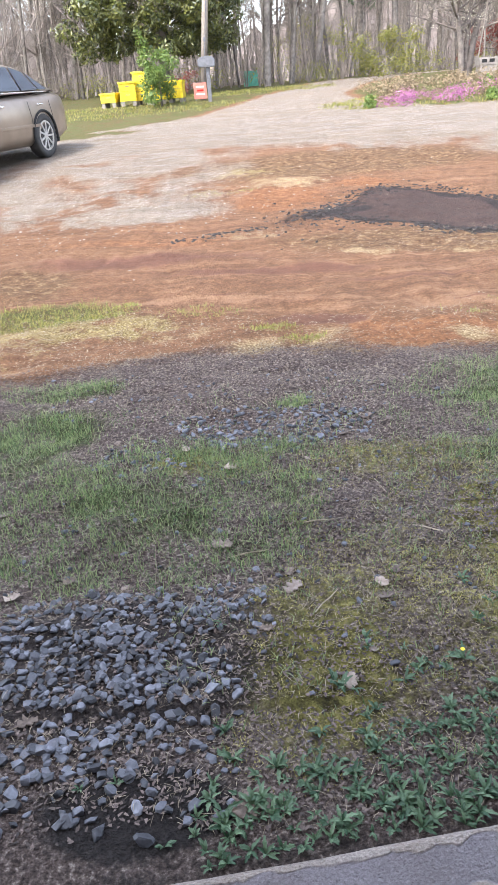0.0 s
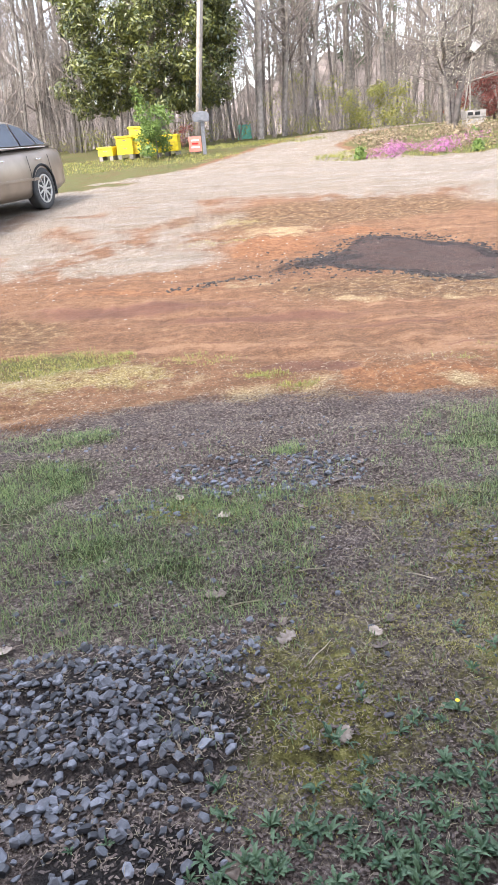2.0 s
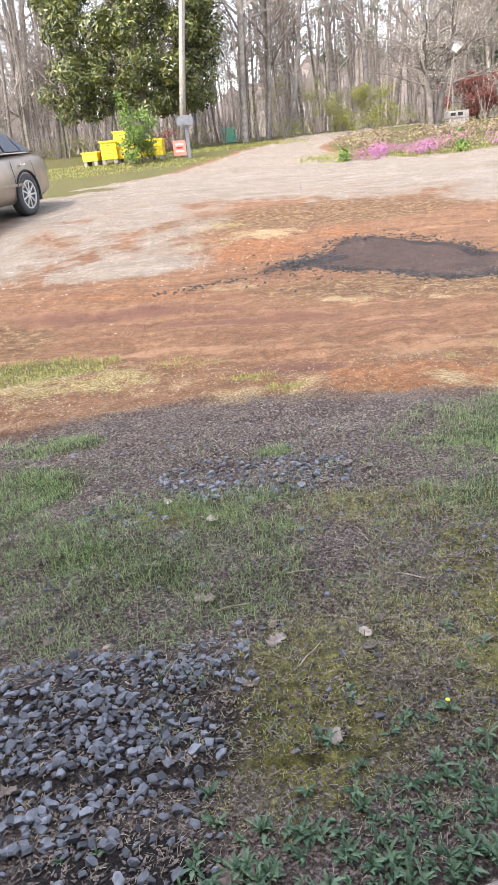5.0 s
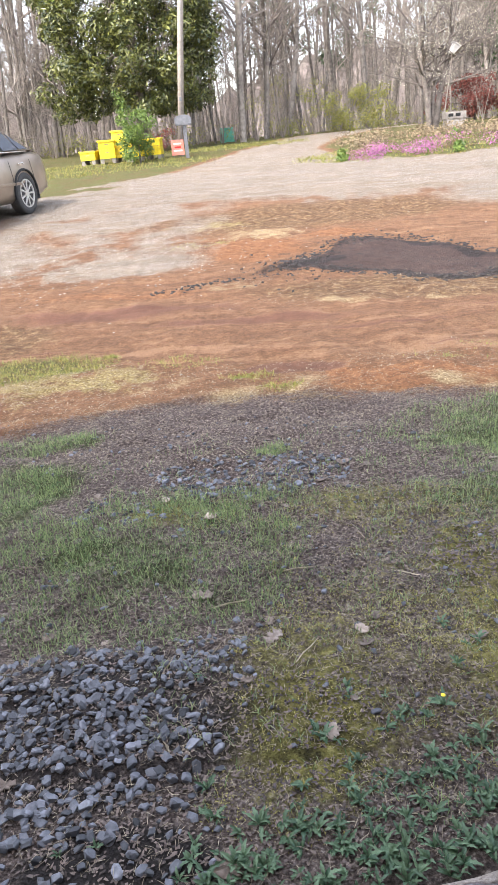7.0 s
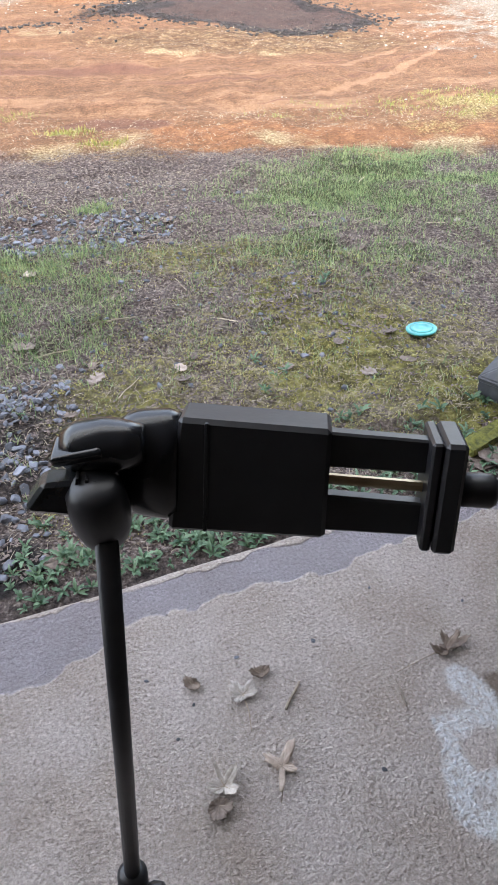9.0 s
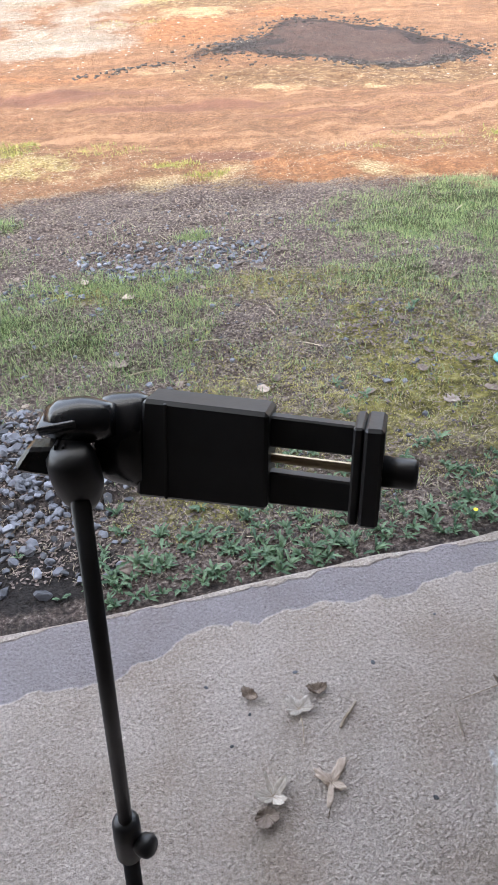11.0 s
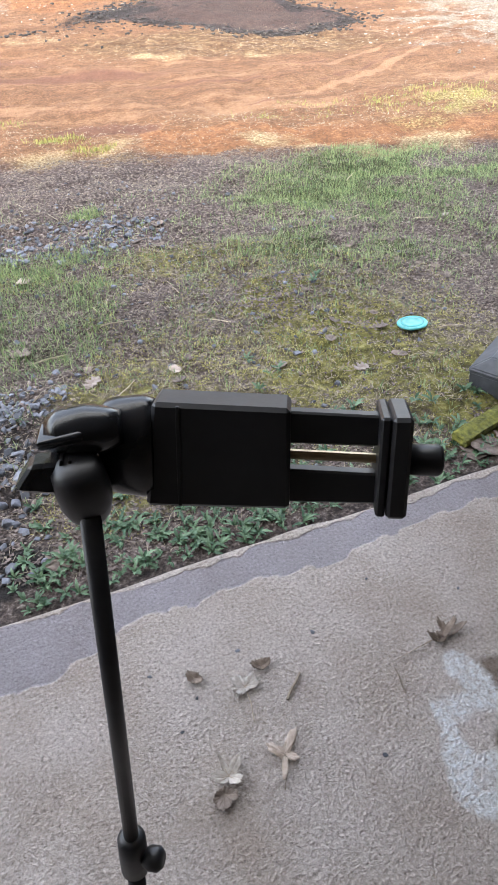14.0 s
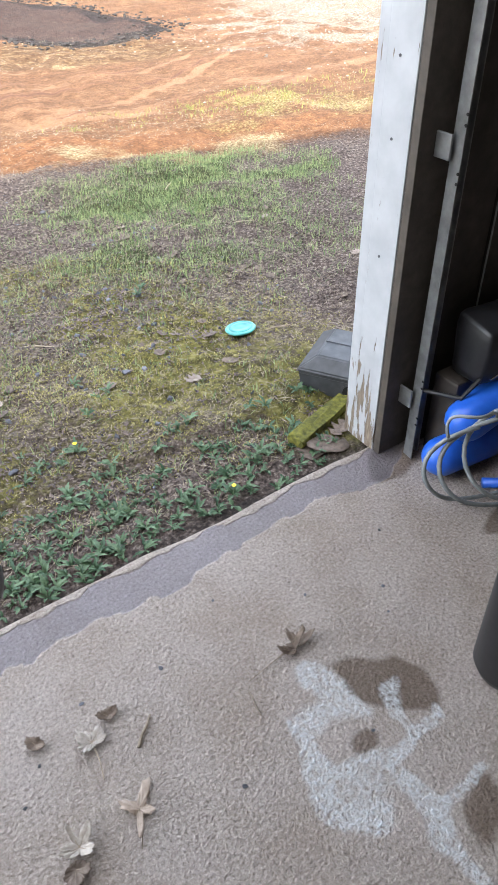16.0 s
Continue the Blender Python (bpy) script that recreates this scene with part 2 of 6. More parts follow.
EARTH, CONCRETE, PAINT = ground_material(), slab_material(), paint_material()
STONE = surface("gravel_stone", (0.048, 0.050, 0.062), (0.145, 0.149, 0.178), 45, 0.5, bump=0.0015, spread=0.75)
PALESTONE = surface("pale_pebble", (0.14, 0.118, 0.095), (0.34, 0.30, 0.255), 50, 0.8, bump=0.001, spread=0.5)
GRASS = leafy("grass", (0.085, 0.16, 0.055), (0.38, 0.44, 0.20))
GRASS_SUN = leafy("yellow_grass", (0.12, 0.15, 0.03), (0.32, 0.28, 0.08))
STRAW = leafy("dry_straw", (0.16, 0.12, 0.08), (0.50, 0.42, 0.31), 0.7, 0.2)
DUFF = leafy("leaf_litter", (0.035, 0.026, 0.024), (0.23, 0.175, 0.155), 0.8, 0.1)
MOSSY = leafy("moss", (0.12, 0.115, 0.030), (0.52, 0.46, 0.16), 0.9, 0.2)
WEED = leafy("weed_leaf", (0.035, 0.085, 0.042), (0.16, 0.245, 0.14), 0.5, 0.25)
PETAL = surface("yellow_petal", (0.75, 0.55, 0.02), (0.85, 0.68, 0.04), 40, 0.6, bump=0)
DEAD = surface("dead_leaf", (0.21, 0.16, 0.13), (0.38, 0.31, 0.265), 70, 0.75, bump=0.001, spread=0.25)
PALELEAF = surface("pale_dry_leaf", (0.27, 0.235, 0.205), (0.52, 0.465, 0.42), 70, 0.75, bump=0.001, spread=0.1)
DEAD_DARK = surface("dark_dead_leaf", (0.09, 0.065, 0.05), (0.22, 0.17, 0.14), 70, 0.75, bump=0.001, spread=0.25)
TWIG = surface("twig_bark", (0.12, 0.085, 0.06), (0.42, 0.34, 0.26), 50, 0.8, spread=0.3)
CYAN = surface("turquoise_plastic", (0.06, 0.34, 0.33), (0.12, 0.44, 0.42), 30, 0.4, bump=0.0003, big=6)
BLACK = surface("black_plastic", (0.010, 0.010, 0.012), (0.018, 0.018, 0.021), 60, 0.42, bump=0.0002)
BLACK_GLOSS = surface("glossy_black_plastic", (0.010, 0.011, 0.013), (0.016, 0.017, 0.02), 60, 0.22, bump=0.0001)
BRASS = surface("spring_rod", (0.35, 0.27, 0.16), (0.5, 0.42, 0.28), 60, 0.35, 0.9, bump=0)
DARKGREY = surface("dark_grey_plastic", (0.045, 0.048, 0.055), (0.075, 0.078, 0.088), 40, 0.55, bump=0.0004, big=9)
# Near-black that paints the shade of holes, openings and arches; also the underbody.
HOLE = surface("shade_and_underbody_black", (0.006, 0.006, 0.006), (0.01, 0.01, 0.01), 40, 0.9, bump=0)
BROWN = surface("dark_brown_board", (0.055, 0.045, 0.037), (0.10, 0.082, 0.068), 25, 0.7, big=4)
DARKBROWN = surface("dark_brown_stained_wood", (0.030, 0.024, 0.020), (0.062, 0.050, 0.042), 25, 0.6, big=4)
ZINC = surface("galvanised_steel", (0.25, 0.255, 0.26), (0.40, 0.41, 0.415), 30, 0.42, 0.75, bump=0.0004, big=5)
WALLIN = surface("garage_wall", (0.26, 0.23, 0.20), (0.36, 0.32, 0.28), 6, 0.85, big=2)
SIDING = surface("white_siding", (0.66, 0.66, 0.66), (0.76, 0.76, 0.75), 8, 0.7, big=1.5)
ROOFING = surface("asphalt_shingle", (0.05, 0.05, 0.052), (0.10, 0.10, 0.10), 60, 0.95, big=2)
BLUE = surface("blue_plastic", (0.012, 0.09, 0.50), (0.02, 0.13, 0.62), 30, 0.33, bump=0.0003)
HOSE = surface("grey_hose", (0.15, 0.165, 0.17), (0.25, 0.265, 0.27), 50, 0.45, bump=0.0003)
CHROME = surface("bright_metal", (0.6, 0.6, 0.6), (0.75, 0.75, 0.74), 40, 0.25, 0.95, bump=0)
MOSSBOARD = surface("mossy_board", (0.05, 0.055, 0.01), (0.20, 0.19, 0.03), 70, 0.95, bump=0.008, big=14)
CARPAINT = surface("champagne_car_paint", (0.28, 0.225, 0.175), (0.32, 0.26, 0.205), 90, 0.28, 0.5, bump=0, big=1.2)
GLASS_DARK = surface("tinted_car_window", (0.012, 0.018, 0.028), (0.02, 0.026, 0.038), 5, 0.06, bump=0)
RUBBER = surface("tyre_rubber", (0.02, 0.02, 0.021), (0.045, 0.043, 0.04), 40, 0.8)
ALLOY = surface("alloy_wheel", (0.42, 0.41, 0.40), (0.58, 0.57, 0.55), 30, 0.35, 0.7, bump=0)
REDLENS = surface("red_tail_lens", (0.30, 0.02, 0.02), (0.42, 0.03, 0.03), 30, 0.2, bump=0)
YELLOW = surface("yellow_painted_wood", (0.62, 0.46, 0.010), (0.70, 0.54, 0.015), 12, 0.55, big=3)
GREYMETAL = surface("grey_mailbox_metal", (0.09, 0.092, 0.10), (0.14, 0.143, 0.155), 14, 0.5, 0.3)
DARKWOOD = surface("dark_post_wood", (0.06, 0.06, 0.07), (0.13, 0.13, 0.14), 20, 0.8)
POLEWOOD = surface("weathered_pole_wood", (0.20, 0.168, 0.14), (0.30, 0.262, 0.225), 14, 0.85, big=1.4)
PINK = surface("pink_sign", (0.42, 0.13, 0.10), (0.50, 0.18, 0.13), 10, 0.6)
WHITE = surface("white_painted_board", (0.42, 0.41, 0.39), (0.50, 0.49, 0.47), 10, 0.65, big=3)
GREENBOX = surface("green_steel_box", (0.05, 0.22, 0.15), (0.08, 0.29, 0.19), 10, 0.5, big=2)
BLOCK = surface("concrete_block", (0.19, 0.17, 0.15), (0.29, 0.26, 0.235), 25, 0.9, big=4)
BARK = surface("grey_bark", (0.095, 0.08, 0.07), (0.24, 0.21, 0.188), 7, 0.95, bump=0.02, spread=0.35, big=0.8)
BARK_DARK = surface("dark_bark", (0.075, 0.062, 0.055), (0.20, 0.17, 0.15), 7, 0.95, bump=0.02, spread=0.3, big=0.8)
TWIGS = surface("bare_twigs", (0.115, 0.094, 0.083), (0.23, 0.195, 0.175), 3, 0.95, bump=0, spread=0.35)
BROADLEAF = leafy("glossy_evergreen_leaf", (0.010, 0.022, 0.006), (0.15, 0.155, 0.035), 0.36, 0.12)
SHRUBLEAF = leafy("shrub_leaf", (0.05, 0.10, 0.018), (0.16, 0.22, 0.045), 0.5, 0.3)
BUDS = leafy("spring_buds", (0.13, 0.14, 0.03), (0.25, 0.24, 0.06), 0.7, 0.35)
BLOSSOM = leafy("pale_blossom", (0.34, 0.32, 0.24), (0.55, 0.53, 0.44), 0.7, 0.4)
REDLEAF = leafy("red_leaf", (0.09, 0.024, 0.018), (0.19, 0.05, 0.036), 0.6, 0.3)
PHLOX = leafy("pink_phlox", (0.28, 0.06, 0.21), (0.46, 0.19, 0.38), 0.7, 0.3)
DEADSTEM = leafy("dry_stems", (0.10, 0.075, 0.045), (0.28, 0.21, 0.13), 0.8, 0.2)
CINDER = surface("charred_wood", (0.012, 0.010, 0.010), (0.04, 0.034, 0.032), 40, 0.9, spread=0.5)
PINELEAF = leafy("pine_needles", (0.03, 0.055, 0.02), (0.08, 0.12, 0.05), 0.6, 0.2)

# ---- building helpers ----
def link_mesh(name, verts, faces, mat, smooth=False):
    me = bpy.data.meshes.new(name)
    me.from_pydata([tuple(v) for v in verts] if not isinstance(verts, np.ndarray) else verts.tolist(), [], faces if isinstance(faces, list) else faces.tolist())
    me.materials.append(mat)
    if smooth:
        me.polygons.foreach_set("use_smooth", [True] * len(me.polygons))
    return me


def part(name, bm, mat, parent=None, label="", smooth=False):
    me = bpy.data.meshes.new(name)
    bmesh.ops.recalc_face_normals(bm, faces=bm.faces)
    bm.to_mesh(me)
    bm.free()
    me.materials.append(mat)
    if smooth:
        me.polygons.foreach_set("use_smooth", [True] * len(me.polygons))
    ob = new(name, me)
    ob.parent = parent
    if label:
        ob["label"] = label
    return ob


def thing(name, m, label, category, group="", kind=""):
    ob = new(name)
    ob.empty_display_size = 0.1
    ob.matrix_basis = m
    return tagged(ob, label, category, group, kind)


def box(size, at=(0, 0, 0), bevel=0.0, rot=None, bm=None):
    bm = bm or bmesh.new()
    t = bmesh.new()
    bmesh.ops.create_cube(t, size=1)
    bmesh.ops.scale(t, vec=size, verts=t.verts)
    if bevel:
        bmesh.ops.bevel(t, geom=t.edges[:], offset=bevel, segments=2, affect="EDGES", profile=0.6)
    m = Matrix.Translation(at) @ (rot or Matrix())
    bmesh.ops.transform(t, matrix=m, verts=t.verts)
    return merge(bm, t)


def merge(bm, t):
    me = bpy.data.meshes.new("tmp")
    t.to_mesh(me)
    t.free()
    bm.from_mesh(me)
    bpy.data.meshes.remove(me)
    return bm


def rod(path, radii, seg=8, bm=None):
    """A tube along points, with a radius at each."""
    v, f = tube(path, radii, seg)
    bm = bm or bmesh.new()
    vs = [bm.verts.new(p) for p in v]
    for q in f:
        bm.faces.new([vs[i] for i in q])
    n = len(path)
    bm.faces.new(vs[:seg][::-1])
    bm.faces.new(vs[(n - 1) * seg:])
    return bm


def tube(path, radii, seg):
    pts = [Vector(p) for p in path]
    if not isinstance(radii, (list, tuple)):
        radii = [radii] * len(pts)
    v, f = [], []
    side = None
    for i, p in enumerate(pts):
        d = (pts[min(i + 1, len(pts) - 1)] - pts[max(i - 1, 0)]).normalized()
        if side is None:
            side = d.orthogonal().normalized()
        side = (side - d * side.dot(d)).normalized()
        up = d.cross(side)
        for k in range(seg):
            a = 2 * math.pi * k / seg
            v.append(p + (side * math.cos(a) + up * math.sin(a)) * radii[i])
    for i in range(len(pts) - 1):
        for k in range(seg):
            a, b = i * seg + k, i * seg + (k + 1) % seg
            f.append((a, b, b + seg, a + seg))
    return v, f


def lathe(profile, seg=24, m=None):
    """A turned shape from (radius, height) pairs round z."""
    bm = bmesh.new()
    rings = []
    for r, z in profile:
        rings.append([bm.verts.new((r * math.cos(2 * math.pi * k / seg), r * math.sin(2 * math.pi * k / seg), z)) for k in range(seg)])
    for a, b in zip(rings, rings[1:]):
        for k in range(seg):
            bm.faces.new((a[k], a[(k + 1) % seg], b[(k + 1) % seg], b[k]))
    bm.faces.new(rings[0][::-1])
    bm.faces.new(rings[-1])
    if m:
        bmesh.ops.transform(bm, matrix=m, verts=bm.verts)
    return bm


def plate(outline, depth, m=None, bevel=0.0):
    """A flat shape of some depth: outline in x, z; from y = 0 to depth."""
    bm = bmesh.new()
    a = [bm.verts.new((x, 0, z)) for x, z in outline]
    b = [bm.verts.new((x, depth, z)) for x, z in outline]
    bm.faces.new(a)
    bm.faces.new(b[::-1])
    n = len(a)
    for i in range(n):
        bm.faces.new((a[i], b[i], b[(i + 1) % n], a[(i + 1) % n]))
    if bevel:
        bmesh.ops.bevel(bm, geom=bm.edges[:], offset=bevel, segments=1, affect="EDGES")
    if m:
        bmesh.ops.transform(bm, matrix=m, verts=bm.verts)
    return bm


# ---- the ground ----
HEIGHT_Y = [-50, 4, 6, 8, 10, 12, 15, 17, 22, 28, 35, 60, 400]
HEIGHT_Z = [0, 0, 0.03, 0.10, 0.25, 0.46, 0.62, 0.70, 1.06, 1.28, 1.38, 1.45, 1.45]
rng = np.random.default_rng(7)
LATTICE = rng.random((256, 256))


def wave(x, y):
    """Smooth value noise, 0 to 1."""
    x, y = np.asarray(x, float), np.asarray(y, float)
    i, j = np.floor(x).astype(int), np.floor(y).astype(int)
    u, v = x - i, y - j
    u, v = u * u * (3 - 2 * u), v * v * (3 - 2 * v)
    g = lambda a, b: LATTICE[a % 256, b % 256]
    return (g(i, j) * (1 - u) + g(i + 1, j) * u) * (1 - v) + (g(i, j + 1) * (1 - u) + g(i + 1, j + 1) * u) * v


def height(x, y):
    """The lie of the land: level by the slab, then rising to the woods, with a low flower mound."""
    x, y = np.asarray(x, float), np.asarray(y, float)
    z = sum(np.interp(y + d, HEIGHT_Y, HEIGHT_Z) for d in (-1, -0.5, 0, 0.5, 1)) / 5
    d = np.hypot((x - 6.9) / 3.6, (y - 19.2) / 3.6)
    z = z + 0.22 * np.clip(1.15 - d, 0, 1) ** 1.2
    near = np.clip((y - 1.0) / 0.6, 0, 1)
    z = z + near * (0.045 * (wave(x * 3.1, y * 3.1) - 0.5) + 0.022 * (wave(x * 11, y * 11) - 0.5) + 0.012 * (wave(x * 31, y * 31) - 0.5))
    return z + np.where(y < 1.35, -0.012, 0)


def gz(x, y):
    return float(height(x, y))


def spot(x, y, cx, cy, rx, ry, turn=0.0, soft=0.5):
    """1 inside an ellipse, falling to 0 outside it."""
    c, s = math.cos(radians(turn)), math.sin(radians(turn))
    dx, dy = x - cx, y - cy
    d = np.hypot((dx * c + dy * s) / rx, (-dx * s + dy * c) / ry)
    return np.clip((1 + soft - d) / (2 * soft), 0, 1)


def band(v, a, b, soft):
    return np.clip((v - a) / soft + 0.5, 0, 1) * np.clip((b - v) / soft + 0.5, 0, 1)


BURNT = [(0.95, 7.62), (1.45, 8.05), (1.75, 8.62), (2.2, 8.8), (2.76, 8.58), (3.2, 7.5), (3.5, 6.85), (2.85, 6.42), (2.25, 6.7), (1.7, 7.3)]
TRACKS = [((-1.5, 0.45, 1.2, 2.1, 2.7, 3.4, 4.8), (5.15, 4.92, 4.78, 4.74, 5.06, 5.55, 6.9), 0.055), ((-0.6, 0.6, 1.9, 2.8, 3.6, 4.8), (4.78, 4.62, 4.49, 4.45, 4.75, 5.8), 0.05),
          ((-0.5, 1.4, 2.6, 3.4, 4.8), (5.75, 5.38, 5.40, 5.95, 7.4), 0.05), ((-1.6, -0.2, 1.0, 2.4), (6.6, 6.15, 5.95, 5.75), 0.045)]


def inside(x, y, ring):
    """How deep a place lies inside a closed outline, in metres; negative outside."""
    best, odd = np.full(np.shape(x), 1e9), np.zeros(np.shape(x), bool)
    for (ax, ay), (bx, by) in zip(ring, ring[1:] + ring[:1]):
        t = np.clip(((x - ax) * (bx - ax) + (y - ay) * (by - ay)) / ((bx - ax) ** 2 + (by - ay) ** 2), 0, 1)
        best = np.minimum(best, np.hypot(x - ax - t * (bx - ax), y - ay - t * (by - ay)))
        if by != ay:
            odd ^= ((ay > y) != (by > y)) & (x < (bx - ax) * (y - ay) / (by - ay) + ax)
    return np.where(odd, best, -best)


def zones(x, y):
    """What covers the ground where: red clay, pale gravel, char, straw; moss, grass, dark soil, lawn."""
    w = wave(x * 0.7 + 9, y * 0.7) - 0.5
    w2 = wave(x * 2.3 + 40, y * 2.3 + 3) - 0.5
    w3 = wave(x * 6 + 11, y * 9 + 5) + 0.6 * wave(x * 13, y * 13 + 9) - 0.8
    # Follows the roof's shadow edge; the duller soil before it paints shaded clay.
    shade_line = y + 1.1 * w * np.clip((y - 4) / 3, 0.15, 1) + np.where(x > 0.17, 0.15 * x, 0.08 - 0.31 * np.clip(x, -1.6, 0.17))
    clay = band(shade_line, 3.93, 11.6 - 0.28 * x, 0.7)
    clay = np.maximum(clay, 0.85 * np.clip((shade_line - 3.93) / 0.3 + 0.5, 0, 1))
    clay = clay * (1 - 0.2 * spot(x, y, -3.0, 10.5, 3.4, 3.6, 0, 0.25))
    grav = spot(x, y, -2.6, 11.4, 3.2, 3.0, 20, 0.4) * (0.70 + 0.7 * w2)
    grav = np.maximum(grav, spot(x, y, -1.5, 9.2, 2.0, 1.5, 0, 0.5) * (0.56 + 0.5 * w2 + 0.4 * w3))
    grav = np.maximum(grav, spot(x, y, 3.2, 12.0, 2.2, 0.9, 0, 0.5) * (0.6 + 0.6 * w3))
    grav = np.maximum(grav, spot(x, y, -0.6, 8.4, 0.9, 0.6, 0, 0.5) * 0.8)
    grav = np.maximum(grav, band(y + 0.8 * w + 0.1 * x, 12.2, 18.3 + 0.12 * x, 1.2))
    mid = np.interp(y, [15, 18, 21, 25, 29, 33], [0.6, 1.4, 2.0, 3.3, 5.0, 8.5])
    half = np.interp(y, [15, 18, 21, 25, 30, 33], [4.6, 2.0, 1.25, 1.2, 1.6, 2.2])
    grav = np.maximum(grav, np.clip((half - np.abs(x - mid)) / 0.6 + 0.5, 0, 1) * (y > 15.5) * (y < 33.5))
    grav = np.maximum(grav, spot(x, y, 5.6, 11.0, 1.9, 1.2, 0, 0.4) * 0.9)
    grav = np.maximum(grav, spot(x, y, 5.9, 7.2, 1.5, 2.0, 20, 0.5) * 0.75)
    burnt = inside(x + 0.25 * w2, y + 0.3 * w2, BURNT)
    char = np.clip(burnt / 0.12 + 0.5, 0, 1)
    straw = np.maximum(spot(x, y, 0.85, 9.55, 0.7, 0.32, -8, 0.5), spot(x, y, 0.45, 6.95, 0.42, 0.2, -20, 0.5)) * (0.72 + 0.6 * w2)
    straw = np.maximum(straw, spot(x, y, 1.42, 6.1, 0.3, 0.11, -30, 0.6) * 0.8)
    straw = np.maximum(straw, spot(x, y, 2.15, 5.9, 0.2, 0.07, -30, 0.6) * 0.75)
    straw = np.maximum(straw, band(shade_line, 3.80, 4.35, 0.4) * (0.42 + 0.9 * w2))
    for cx, cy, rx in ((3.2, 6.3, 0.4), (4.3, 6.3, 0.7), (3.4, 4.0, 0.6), (4.4, 4.6, 0.8)):
        straw = np.maximum(straw, spot(x, y, cx, cy, rx, 0.14, 0, 0.7) * (0.5 + 0.7 * w2))
    straw = straw * np.clip(0.85 + 1.0 * w3, 0, 1.3)
    moss = np.maximum(spot(x, y, 0.85, 1.55, 0.5, 0.42, 0, 0.5), spot(x, y, 1.5, 1.6, 0.55, 0.5, 0, 0.5) * 1.0)
    moss = np.maximum(moss, spot(x, y, 1.15, 2.0, 0.75, 0.5, 0, 0.6) * (0.62 + 0.5 * w3))
    moss = np.maximum(moss, np.maximum(spot(x, y, 0.95, 2.55, 0.5, 0.2, 0, 0.7) * 0.58, spot(x, y, 0.2, 2.6, 0.25, 0.15, 0, 0.6) * 0.7)) * (0.75 + 0.9 * w2)
    green = np.maximum(spot(x, y, 2.0, 3.2, 0.8, 0.42, 0, 0.3), spot(x, y, 1.7, 2.6, 0.6, 0.4, 20, 0.6) * 0.8)
    green = np.maximum(green, np.maximum(spot(x, y, -0.6, 2.95, 0.35, 0.35, 0, 0.5), spot(x, y, 0.0, 2.25, 0.6, 0.35, 0, 0.6) * 0.8))
    green = np.maximum(green, spot(x, y, -0.55, 3.45, 0.35, 0.12, 0, 0.5)) * (0.6 + 1.1 * (wave(x * 5.5 + 2, y * 5.5) - 0.5))
    # Dark soil; under the stone heap its colour deepens the shaded gaps.
    soil = np.maximum(spot(x, y, 0.13, 1.08, 0.22, 0.12, 0, 0.4), spot(x, y, 0.05, 1.5, 0.5, 0.35, 0, 0.4) * 0.6)
    # Darker along the slab's edge.
    soil = np.maximum(soil, band(y - 0.12 * x, 0.85, 0.96, 0.1) * 0.5)
    lawn = np.clip((y - 17.2 - 0.62 * x - 2 * w) / 0.8 + 0.5, 0, 1) * (y > 12)
    lawn = np.maximum(lawn, spot(x, y, 5.5, 18.6, 3.0, 2.2, 0, 0.15))
    lawn = np.maximum(lawn, (y > 24.5) * 1.0) * (1 - np.clip((half + 0.2 - np.abs(x - mid)) / 0.6 + 0.5, 0, 1) * (y > 16) * (y < 33.5))
    lawn = np.maximum(lawn, np.maximum(spot(x, y, -0.95, 4.85, 0.65, 0.3, 0, 0.6) * 0.75, spot(x, y, -1.7, 4.3, 0.5, 0.5, 0, 0.6) * 0.6))
    grav = grav * (1 - lawn)
    light = band(y - np.interp(x, [-1, 0.4, 1.2, 2.2, 4], [5.1, 4.95, 4.68, 4.6, 5.0]), -0.17, 0.13, 0.25) * (0.55 + 0.5 * w2) * (x > -1.2)
    dark = np.maximum(spot(x, y, 0.83, 4.40, 0.34, 0.14, -8, 0.25), spot(x, y, -0.5, 6.3, 1.3, 0.3, -4, 0.6) * 0.75)
    dark = np.maximum(dark, np.maximum(spot(x, y, 0.6, 5.7, 1.3, 0.16, -5, 0.6), spot(x, y, 1.6, 5.25, 0.9, 0.07, -3, 0.6)) * 0.7)
    for xs, ys, wide in TRACKS:
        d = y - np.interp(x, xs, ys) + 0.12 * w
        inx = band(x, xs[0], xs[-1], 0.6)
        light = np.maximum(light, inx * np.clip(1.25 - np.abs(d) / wide, 0, 1) * (0.75 + 0.6 * w2))
        dark = np.maximum(dark, inx * np.clip(1.1 - np.abs(d - 2.1 * wide) / wide, 0, 1) * (0.55 + 0.6 * w2))
    orange = np.maximum(spot(x, y, 0.85, 8.7, 0.6, 0.7, 0, 0.5), spot(x, y, 1.9, 9.2, 0.5, 0.25, 0, 0.6)) * 0.85
    orange = np.maximum(orange, np.maximum(band(shade_line, 3.9, 4.5, 0.3) * (x > 1.0) * 0.65, spot(x, y, 4.1, 14.0, 1.3, 0.8, 0, 0.4) * 0.8))
    orange = np.maximum(orange, spot(x, y, -0.6, 7.0, 1.2, 0.25, -8, 0.6) * 0.55)
    brown = np.maximum(spot(x, y, 2.1, 6.35, 1.5, 0.5, -15, 0.5) * 0.85, spot(x, y, 1.8, 10.6, 2.4, 0.9, 0, 0.5) * 0.9)
    brown = np.maximum(brown, spot(x, y, -1.35, 5.8, 0.45, 0.8, 20, 0.6) * 0.7)
    rim = np.clip(1.25 - np.abs(burnt - 0.09) / 0.14, 0, 1) * (0.66 + 0.8 * w2)
